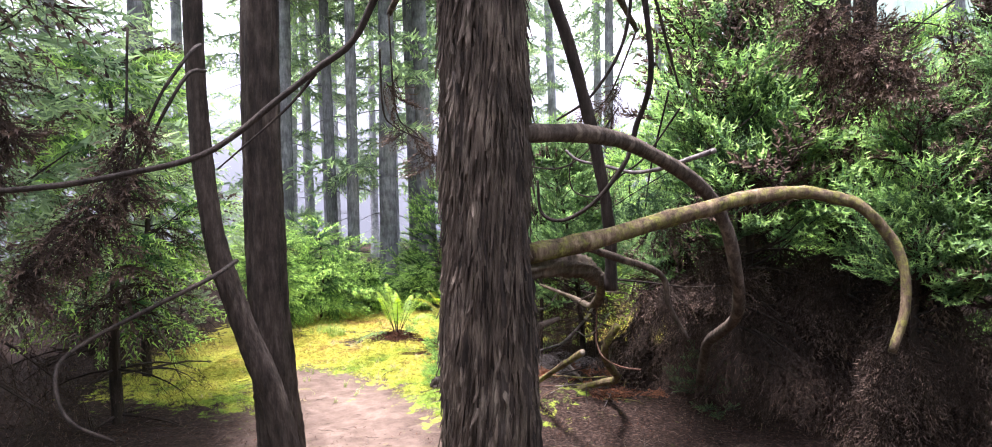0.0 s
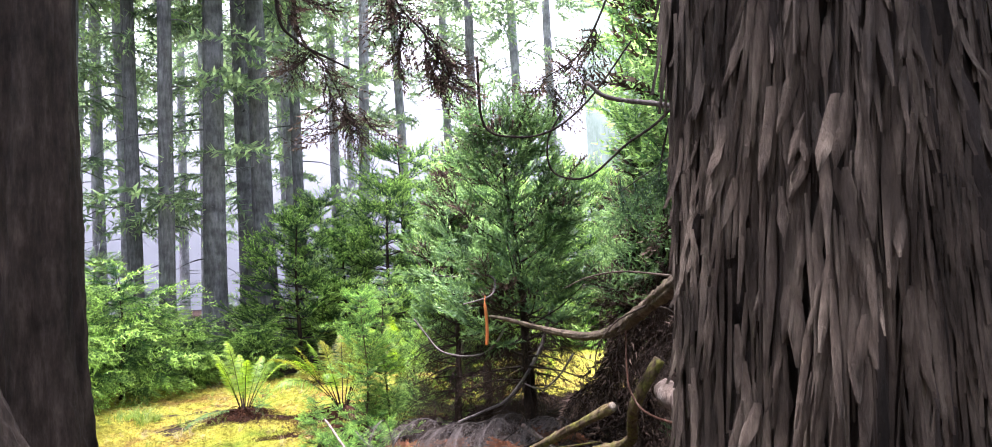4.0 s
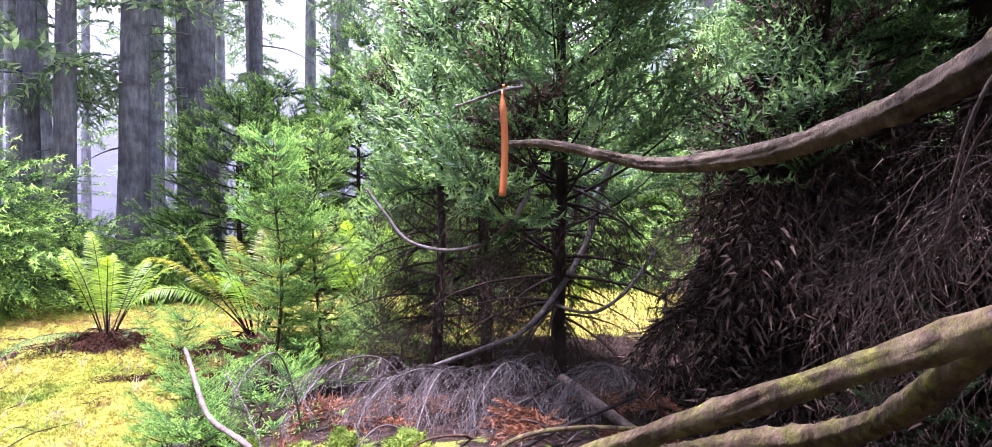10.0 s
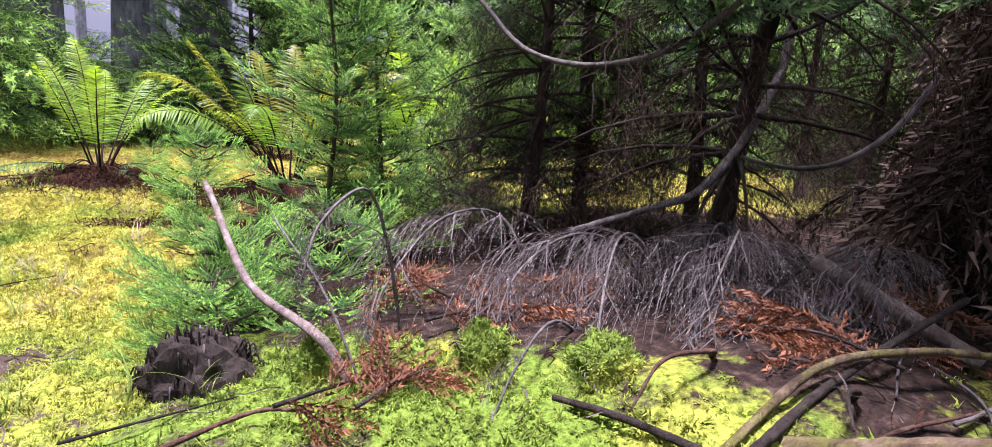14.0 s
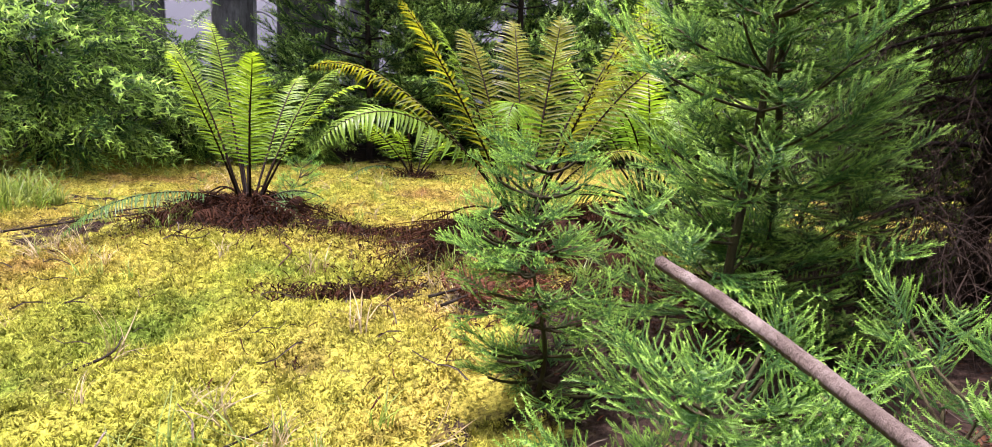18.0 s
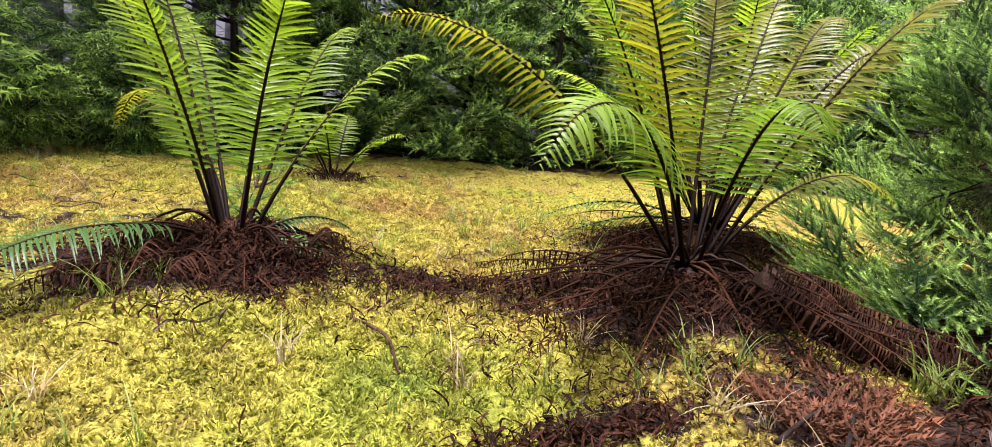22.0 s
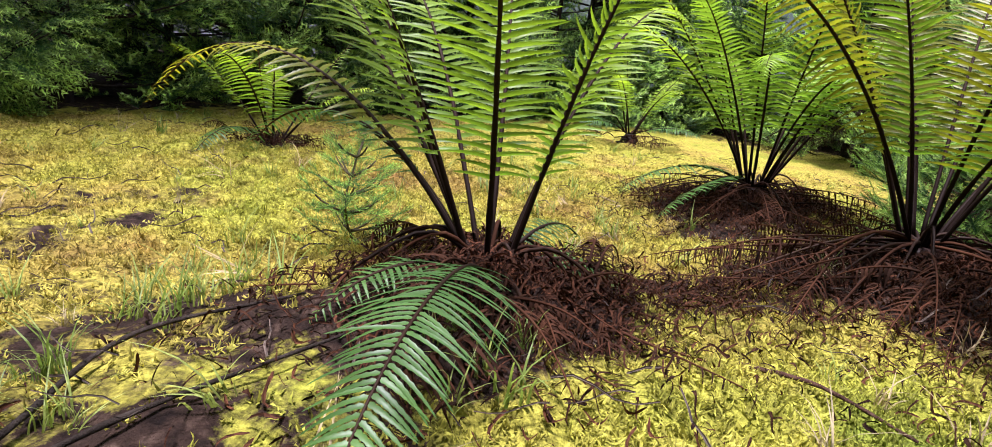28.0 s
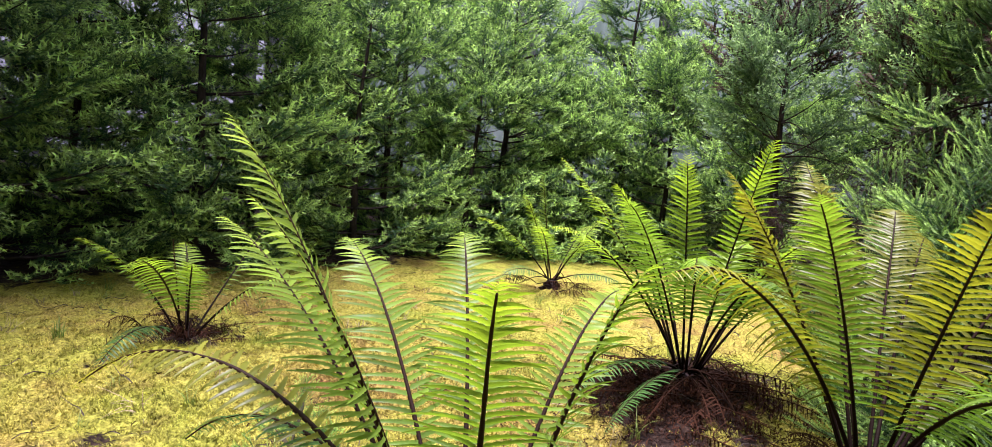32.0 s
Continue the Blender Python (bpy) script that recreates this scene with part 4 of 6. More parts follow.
# orange marker tape
def marker_tape():
    root = empty("marker_tape", (0.33, 5.79, 0.68), "orange plastic marker tape hanging from a twig", "marker")
    z = np.linspace(0, 0.285, 24)
    w = 0.0095 * np.clip((0.287 - z) / 0.05, 0.25, 1)
    tw = 0.25 * np.sin(z * 9) - 0.3
    c = np.stack([0.006 * np.sin(z * 14), 0.004 * np.cos(z * 11), z], -1)
    d = np.stack([np.cos(tw), np.sin(tw), 0 * z], -1) * w[:, None]
    nrm = np.stack([-np.sin(tw), np.cos(tw), 0 * z], -1) * 0.0012
    v = np.concatenate([c - d - nrm, c + d - nrm, c + d + nrm, c - d + nrm])
    n = len(z)
    f = []
    for i in range(n - 1):
        for a in range(4):
            b = (a + 1) % 4
            f.append((a * n + i, b * n + i, b * n + i + 1, a * n + i + 1))
    f += [(0, 3 * n, 2 * n, n), (n - 1, 2 * n - 1, 3 * n - 1, 4 * n - 1)]
    mesh_obj("strip", v, f, TAPE, root)
    tube("knot", [(0.0, 0.0, 0.28), (0.004, 0.003, 0.292), (0.0, 0.0, 0.3)], 0.006, 0.004, TAPE, root, seg=8, n=6)
    return root


marker_tape()
sweeping_limb("tape_twig", [(0.22, 5.9, 0.93), (0.33, 5.79, 0.965), (0.42, 5.9, 1.0), (0.5, 6.2, 1.08), (0.46, 6.5, 1.1)], 0.004, 0.008, TWIG_GREY, "bare twig that holds the marker tape", "twig", seg=8)

# ---- far trunks ----
FAR = [(-2.16, 12.92, 0.2), (-2.75, 12.5, 0.13), (-1.38, 13.3, 0.15), (-3.3, 13.2, 0.16), (-1.75, 14.6, 0.12), (-0.85, 15.0, 0.13), (-4.2, 12.8, 0.17), (-3.9, 15.5, 0.14), (-2.6, 16.5, 0.16), (-5.3, 14.0, 0.18),
       (-1.0, 17.5, 0.15), (0.4, 16.5, 0.16), (-6.4, 12.2, 0.17), (-4.9, 17.2, 0.15), (0.0, 19.5, 0.18), (1.8, 18.5, 0.16), (-7.4, 15.3, 0.19), (-3.2, 19.5, 0.15), (-2.1, 21.0, 0.17), (-6.0, 19.0, 0.16), (3.2, 20.0, 0.17),
       (-8.6, 10.5, 0.18), (-9.2, 13.4, 0.17), (-1.3, 23.0, 0.18), (-4.4, 23.5, 0.18), (4.4, 16.8, 0.18), (5.8, 18.5, 0.18), (-5.2, 9.6, 0.13), (-6.6, 8.0, 0.15), (-7.9, 6.6, 0.17), (-5.4, 6.2, 0.13),
       (7.5, 15.5, 0.18), (6.4, 13.6, 0.2), (2.6, 15.0, 0.15), (-10.5, 9.0, 0.18), (-4.2, 26.5, 0.2), (0.8, 26.0, 0.2), (-8.2, 22.0, 0.2), (8.8, 12.2, 0.2), (-2.7, 28, 0.2), (-6.6, 27, 0.2),
       # The last row: conifers added so that their crowns keep light off the thicket.
       (3.2, 6.0, 0.14), (4.2, 7.4, 0.15), (4.0, 4.2, 0.15), (5.2, 6.2, 0.16), (2.9, 2.4, 0.16), (2.2, 0.6, 0.16), (6.5, 8.0, 0.17), (-3.2, 2.0, 0.15), (-4.6, 3.8, 0.16), (5.8, 3.8, 0.17), (4.5, 1.5, 0.17)]


def forest_trunk(x, y, r, seed, bark=BARK_HAZE, leaf=NEEDLE_FAR, label="tall straight grey-brown conifer trunk, paled for the mist"):
    rng = np.random.default_rng(seed)
    z0 = gz(x, y) - 0.15
    root = empty("forest_tree", (x, y, z0), label, "tree", "tall forest trees")
    h = 15.0
    lx, ly = rng.normal(0, 0.25, 2)
    tube("trunk", [(0, 0, 0), (lx * 0.1, ly * 0.1, 1.5), (lx * 0.4, ly * 0.4, 6), (lx, ly, h)], r * 1.2, r * 0.6, bark, root, seg=16, n=40, rough=0.02, ridges=0.03, seed=seed, power=0.6)
    limbs = []
    for k in range(14):
        z = rng.uniform(1.2, 9)
        az = rng.uniform(0, 6.28)
        ln = rng.uniform(0.4, 1.5)
        d = np.array([math.cos(az), math.sin(az), 0])
        b = np.array([lx * z / h, ly * z / h, z])
        limbs.append(tube_data([b, b + d * ln * 0.5 + (0, 0, -0.06), b + d * ln + (0, 0, -0.3 * ln)], 0.014, 0.003, seg=4, n=6, seed=k))
    tagged(mesh_obj("dead_growth", *join(limbs), bark, root, smooth=True), "bare dead twigs", kind="stuff")
    mats = []
    dark = leaf is NEEDLE_DARK
    for k in range(16 if dark else 46):
        z = rng.uniform(5.5, 14.5) if dark else rng.uniform(2.5, 14.5) if k % 3 == 0 else rng.uniform(6.5, 14.5)
        _, m = branch_sprays(rng, np.array([lx * z / h, ly * z / h, z]), rng.uniform(0, 6.28), rng.uniform(0.8, 2.2) if dark else rng.uniform(0.5, 1.3), -0.1, 0.1, 0.5, 1.8 if dark else 1.3, 0.3)
        mats.append(m)
    foliage("crown", np.concatenate(mats), SPRAY_FAR, leaf, root, seed)
    return root


FOREST = [forest_trunk(0, 0, 0.16, 500 + k, BARK_MIST if k < 2 else BARK_HAZE) for k in range(4)]
# Added trees whose high crowns darken the thicket; bark and needles are dark too.
SHADE_TREES = [forest_trunk(0, 0, 0.16, 520 + k, BARK_DARK, NEEDLE_DARK, "tall dark conifer added to cast shade") for k in range(2)]
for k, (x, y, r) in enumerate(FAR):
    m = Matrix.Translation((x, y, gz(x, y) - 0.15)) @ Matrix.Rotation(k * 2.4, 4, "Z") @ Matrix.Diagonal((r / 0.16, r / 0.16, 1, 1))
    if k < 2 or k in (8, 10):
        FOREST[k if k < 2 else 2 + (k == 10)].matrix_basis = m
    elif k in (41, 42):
        SHADE_TREES[k - 41].matrix_basis = m
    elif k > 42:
        copy_thing(SHADE_TREES[k % 2], Matrix.Translation((x, y, gz(x, y) - 0.15)) @ Matrix.Rotation(k * 2.4, 4, "Z"))
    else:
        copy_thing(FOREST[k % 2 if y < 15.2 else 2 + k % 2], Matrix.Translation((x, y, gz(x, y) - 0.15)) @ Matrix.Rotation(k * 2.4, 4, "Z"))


# ---- young cedars ----
G1 = "young cedars"
# by the clearing, near
cedar("cedar_sapling", (-0.3, 7.25, gz(-0.3, 7.25)), 1.15, 0.2, 11, "slender bright green cedar sapling at the moss edge", SPRAY_NEAR, NEEDLE_NEAR, whorl=0.065, per=4, size=0.42, step=0.095, group=G1, category="sapling", cone=0.6, rise=0.05, bark=BARK_SAPLING)
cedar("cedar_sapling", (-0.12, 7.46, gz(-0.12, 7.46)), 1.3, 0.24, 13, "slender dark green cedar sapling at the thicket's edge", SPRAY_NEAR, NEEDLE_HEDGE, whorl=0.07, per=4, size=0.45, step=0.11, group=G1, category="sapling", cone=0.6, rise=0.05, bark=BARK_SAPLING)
cedar("cedar_sapling", (-0.69, 7.17, gz(-0.69, 7.17)), 0.38, 0.06, 12, "small bright green cedar sapling beside the ferns", SPRAY_NEAR, NEEDLE_NEAR, whorl=0.1, per=5, size=0.23, step=0.05, group=G1, category="sapling", lean=(0.02, 0.04), cone=0.45, rise=-0.1, low=0.2, bark=BARK_SAPLING)
cedar("cedar_seedling", (-0.6, 6.8, gz(-0.6, 6.8)), 0.2, 0.14, 14, "low bushy green cedar seedling behind the root stump", SPRAY_NEAR, NEEDLE_NEAR, whorl=0.2, per=5, size=0.36, step=0.09, group=G1, category="sapling", cone=0.5, rise=0.05, bark=BARK_SAPLING)
cedar("cedar_seedling", (-0.33, 6.75, gz(-0.33, 6.75)), 0.22, 0.16, 15, "low bushy green cedar seedling behind the root stump", SPRAY_NEAR, NEEDLE_NEAR, whorl=0.22, per=5, size=0.4, step=0.1, group=G1, category="sapling", cone=0.5, rise=0.05, bark=BARK_SAPLING)
cedar("cedar_seedling", (-0.58, 6.57, gz(-0.58, 6.57)), 0.13, 0.09, 16, "low bushy green cedar seedling on the moss", SPRAY_NEAR, NEEDLE_NEAR, whorl=0.3, per=4, size=0.32, step=0.08, group=G1, category="sapling", cone=0.5, rise=0.05, bark=BARK_SAPLING)
# These two take the darker hedge needles so that they look shaded.
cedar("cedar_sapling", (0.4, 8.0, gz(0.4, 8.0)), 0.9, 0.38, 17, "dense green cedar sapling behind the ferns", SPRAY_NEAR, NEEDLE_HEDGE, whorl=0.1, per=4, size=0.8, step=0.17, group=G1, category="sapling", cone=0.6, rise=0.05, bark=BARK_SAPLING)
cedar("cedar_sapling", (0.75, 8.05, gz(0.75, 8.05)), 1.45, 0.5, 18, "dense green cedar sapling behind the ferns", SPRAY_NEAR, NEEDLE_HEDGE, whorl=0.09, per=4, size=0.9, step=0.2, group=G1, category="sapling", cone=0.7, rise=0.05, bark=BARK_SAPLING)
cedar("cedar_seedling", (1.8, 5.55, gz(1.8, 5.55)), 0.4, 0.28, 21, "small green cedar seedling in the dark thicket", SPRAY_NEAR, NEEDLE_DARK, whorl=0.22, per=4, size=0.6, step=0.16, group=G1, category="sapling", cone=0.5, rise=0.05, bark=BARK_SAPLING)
cedar("cedar_seedling", (-1.23, 9.15, gz(-1.23, 9.15)), 0.2, 0.05, 20, "tiny cedar seedling growing in the moss", SPRAY_NEAR, NEEDLE_NEAR, whorl=0.14, per=4, size=0.2, step=0.05, group=G1, category="sapling", rise=0.05, bark=BARK_SAPLING)
# thicket
THICK = [
    (2.0, 5.3, 3.2, 0.75, 0.5, 0.35), (0.85, 7.85, 2.3, 0.75, 0.5, 0.35), (1.1, 7.3, 1.9, 0.95, 0.5, 0.0), (0.5, 7.5, 1.9, 0.8, 0.45, 0.0), (2.9, 7.7, 2.2, 0.9, 0.55, 0.15), (1.9, 6.3, 2.1, 0.9, 0.55, 0.2),
    (2.3, 6.0, 2.7, 0.9, 0.5, 0.1), (2.9, 5.4, 2.6, 0.95, 0.5, 0.1), (2.6, 7.1, 2.6, 1.0, 0.55, 0.0), (3.6, 6.4, 3.0, 1.1, 0.5, 0.0), (3.3, 9.2, 2.4, 0.9, 0.5, 0.1),
    (3.6, 4.4, 2.8, 1.0, 0.5, 0.1), (4.6, 5.4, 3.4, 1.2, 0.5, 0.0), (3.5, 3.2, 2.8, 0.9, 0.5, 0.1), (3.0, 8.3, 2.6, 1.0, 0.4, 0.0), (3.6, 8.2, 3.2, 1.2, 0.4, 0.0), (4.4, 3.2, 3.0, 1.1, 0.5, 0.1), (3.0, 4.6, 1.6, 0.8, 0.4, 0.2),
]
def stand(spots, kinds, jitter, seed):
    """Places the first trees of a kind, then copies of them, each turned and scaled."""
    rng = np.random.default_rng(seed)
    made = []
    for k, (x, y, sc) in enumerate(spots):
        if k < len(kinds):
            made.append(kinds[k]())
        m = Matrix.Translation((x, y, gz(x, y) - 0.02)) @ Matrix.Rotation(rng.uniform(0, 6.28), 4, "Z") @ Matrix.Scale(sc * rng.uniform(1 - jitter, 1 + jitter), 4)
        if k < len(kinds):
            made[k].matrix_basis = m
        else:
            copy_thing(made[int(rng.integers(0, len(kinds)))], m)


def thicket_kind(seed, sp, dd, br, mat):
    return lambda: cedar("young_cedar", (0, 0, 0), 2.2, sp, seed, "bushy young cedar with dead brown lower branches in the thicket", SPRAY_MID, mat, dead=dd, low=0.2, whorl=0.055, per=5, size=1.05, step=0.24, group="thicket cedars", brown=br, inner=0.25)


stand([(x, y, h / 2.2) for x, y, h, sp, dd, br in THICK], [thicket_kind(45, 0.7, 0.42, 0.15, NEEDLE), thicket_kind(40, 0.75, 0.5, 0.35, NEEDLE), thicket_kind(41, 0.95, 0.62, 0.1, NEEDLE), thicket_kind(42, 0.85, 0.5, 0.15, NEEDLE_DIM), thicket_kind(43, 0.9, 0.5, 0.25, NEEDLE_DIM), thicket_kind(44, 0.95, 0.45, 0.2, NEEDLE_DIM)], 0.03, 1)

cedar("young_cedar", (0.95, 6.85, gz(0.95, 6.85)), 2.15, 0.8, 48, "full green cedar leaning over the marker tape", SPRAY_MID, NEEDLE_DIM, dead=0.4, low=0.22, whorl=0.05, per=5, size=0.95, step=0.2, group="thicket cedars", brown=0.1, inner=0.25, lean=(-0.4, -0.85), cone=0.6)
DEADS = [(1.7, 6.35, 1.0), (2.25, 5.95, 1.05), (2.7, 7.1, 1.1), (2.85, 6.5, 1.1), (2.65, 5.35, 1.0), (3.3, 5.9, 1.1), (3.2, 4.8, 0.9), (2.7, 4.4, 0.6)]


def dead_kind(seed, h, cone):
    return lambda: cedar("dead_cedar", (0, 0, 0), h, 0.85, seed, "dead brown cedar thick with bare hanging twigs in the thicket", SPRAY_MASS, NEEDLE, dead=3.0, dead_sprays=SPRAY_MASS, whorl=0.085, per=6, size=0.95, step=0.22, group="dead cedars", cone=cone, low=0.02)


stand(DEADS, [dead_kind(960, 1.5, 0.75), dead_kind(961, 1.25, 0.5)], 0.08, 6)
# hedge behind the clearing
HEDGE = [(-4.3, 11.6), (-3.6, 12.2), (-2.9, 11.8), (-2.3, 12.0), (-1.6, 12.4), (-0.9, 12.3), (-0.2, 12.6), (0.5, 12.4), (1.2, 12.7), (1.9, 12.3), (2.6, 12.6), (3.3, 12.1), (4.0, 12.2), (4.6, 11.5), (5.1, 10.7), (5.6, 9.8), (4.6, 9.6),
         (-0.5, 13.6), (0.9, 13.7), (2.2, 13.7), (3.6, 13.4), (4.9, 12.8), (5.9, 11.6), (6.4, 10.2), (5.6, 8.6), (-3.4, 13.8), (-4.9, 12.8), (-5.2, 10.6), (-5.9, 9.2)]


def hedge_kind(seed, mat, label):
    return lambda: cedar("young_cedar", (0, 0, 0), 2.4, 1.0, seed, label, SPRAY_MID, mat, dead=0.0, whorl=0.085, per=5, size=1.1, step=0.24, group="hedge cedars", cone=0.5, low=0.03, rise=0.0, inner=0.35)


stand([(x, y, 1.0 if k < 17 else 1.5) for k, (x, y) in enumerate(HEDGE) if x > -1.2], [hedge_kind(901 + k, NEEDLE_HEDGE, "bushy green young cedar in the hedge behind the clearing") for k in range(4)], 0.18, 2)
LOW = [(-6.2, 15.0), (-5.0, 15.6), (-4.0, 14.8), (-3.0, 15.4), (-2.0, 14.4), (-1.1, 15.6), (-0.2, 15.0), (-2.6, 17.6), (-4.4, 18.0), (-0.8, 18.0), (-6.5, 17.5), (0.8, 17.0)]
stand([(x, y, 0.34 if x > -3.2 else 0.68) for x, y in HEDGE if x <= -1.2] + [(x, y, 0.5) for x, y in LOW], [hedge_kind(921 + k, NEEDLE_FAR, "low bushy green cedar behind the clearing, paled for the mist") for k in range(2)], 0.2, 3)
# left of the path
LEFT = [(-3.3, 5.6, 3.2), (-3.9, 7.2, 3.4), (-5.2, 8.2, 4.0), (-4.6, 4.6, 3.6), (-3.9, 3.2, 3.0), (-3.3, 9.2, 1.3)]


def left_kind(seed, mat):
    return lambda: cedar("young_cedar", (0, 0, 0), 2.4, 0.95, seed, "drooping green cedar with dead hanging twigs beside the path", SPRAY_HANG, mat, dead=0.3, whorl=0.1, per=4, size=1.1, step=0.3, group="path-side cedars", brown=0.12, hang=0.35, rise=0.05)


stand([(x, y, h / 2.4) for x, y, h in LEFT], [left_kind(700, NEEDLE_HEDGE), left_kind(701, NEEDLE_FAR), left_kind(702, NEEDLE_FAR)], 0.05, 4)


for x, y, h, sd in ((-2.25, 11.4, 0.7, 801), (-2.95, 10.9, 1.5, 802), (-1.5, 11.7, 0.7, 803), (-3.5, 10.3, 1.3, 804)):
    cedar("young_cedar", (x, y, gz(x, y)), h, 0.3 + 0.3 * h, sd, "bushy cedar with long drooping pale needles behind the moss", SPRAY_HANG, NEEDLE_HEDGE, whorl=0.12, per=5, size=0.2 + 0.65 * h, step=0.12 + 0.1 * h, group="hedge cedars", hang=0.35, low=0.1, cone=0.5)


# ---- dead foliage hanging from above ----
def hanging_bough(points, n, size, seed, mat=NEEDLE_DEAD, label="dead brown foliage hanging from an overhead branch"):
    rng = np.random.default_rng(seed)
    o = np.array(points[0], float)
    root = empty("hanging_bough", o, label, "branch", "hanging boughs")
    pts = spline(np.array(points) - o, 20)
    tube("limb", np.array(points) - o, 0.008, 0.003, BARK_DARK, root, seg=6, n=20)
    pos = pts[rng.integers(4, 20, n)] + rng.normal(0, 0.03, (n, 3))
    dr = np.stack([rng.normal(0, 0.45, n), rng.normal(0, 0.45, n), -rng.uniform(0.5, 1.2, n)], -1)
    foliage("foliage", orient(pos, dr, rng.normal(0, 1, (n, 3)), size * rng.uniform(0.6, 1.2, n)), SPRAY_HANG, mat, root, seed)
    return root


for k, (pts, n, sz) in enumerate((
    ([(-0.75, 4.8, 3.0), (-0.72, 4.85, 2.3), (-0.6, 5.0, 2.15), (-0.48, 5.3, 2.0)], 20, 0.8),
    ([(-0.4, 4.8, 3.2), (-0.3, 4.85, 2.5), (-0.15, 4.9, 2.3), (0.0, 5.0, 2.2)], 20, 0.8),
    ([(1.8, 4.4, 3.2), (2.2, 4.2, 2.7), (2.7, 4.2, 2.4)], 60, 1.0),
    ([(1.2, 5.4, 3.0), (1.0, 5.6, 2.5), (0.8, 5.8, 2.35)], 10, 0.8),
    ([(-2.0, 3.6, 2.6), (-2.0, 3.5, 1.9), (-2.1, 3.3, 1.6), (-2.3, 3.1, 1.3)], 60, 0.9),
    ([(-2.6, 3.4, 2.6), (-2.6, 3.3, 2.0), (-2.7, 3.2, 1.6)], 50, 0.9),
    ([(1.6, 5.9, 2.6), (1.7, 5.6, 2.1), (1.9, 5.4, 1.9)], 16, 0.9),
    ([(1.5, 5.0, 1.5), (1.7, 5.1, 1.2), (2.1, 5.2, 1.0)], 30, 0.8),
)):
    hanging_bough(pts, n, sz, 60 + k)
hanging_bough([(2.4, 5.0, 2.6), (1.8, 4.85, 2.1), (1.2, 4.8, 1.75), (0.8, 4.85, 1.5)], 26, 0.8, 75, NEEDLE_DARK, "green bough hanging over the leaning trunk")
hanging_bough([(0.72, 4.1, 1.1), (1.0, 4.3, 1.05), (1.35, 4.55, 0.98), (1.7, 4.8, 0.95)], 30, 0.6, 77, NEEDLE_DEAD, "grey-brown dead twigs hanging under the thick limb")
hanging_bough([(2.6, 5.2, 2.3), (2.1, 5.0, 1.9), (1.6, 4.9, 1.7), (1.2, 4.95, 1.5)], 36, 0.9, 76)


# ---- ferns ----
def pinna_template(teeth=7):
    """One leaflet along +x, length 1, half width about 0.075: three rows of points, toothed edges, a shallow trough."""
    n = teeth * 2 + 1
    u = np.linspace(0, 1, n)
    w = 0.078 * (1 - u) ** 0.5 * (0.75 + 0.25 * (np.arange(n) % 2)) * np.clip(u * 12 + 0.5, 0, 1)
    w[-1] = 0
    mid = np.stack([u, 0 * u, -0.10 * u**2], -1)
    lift = np.stack([0 * u + 0.02, w, 0.25 * w], -1)
    drop = np.stack([0 * u + 0.02, -w, 0.25 * w], -1)
    v = np.concatenate([mid, mid + lift, mid + drop])
    f = []
    for i in range(n - 1):
        f += [(i, i + 1, n + i + 1), (i, n + i + 1, n + i), (i, 2 * n + i + 1, i + 1), (i, 2 * n + i, 2 * n + i + 1)]
    return v, np.array(f)


PINNA = {7: pinna_template(7), 4: pinna_template(4), 3: pinna_template(3)}


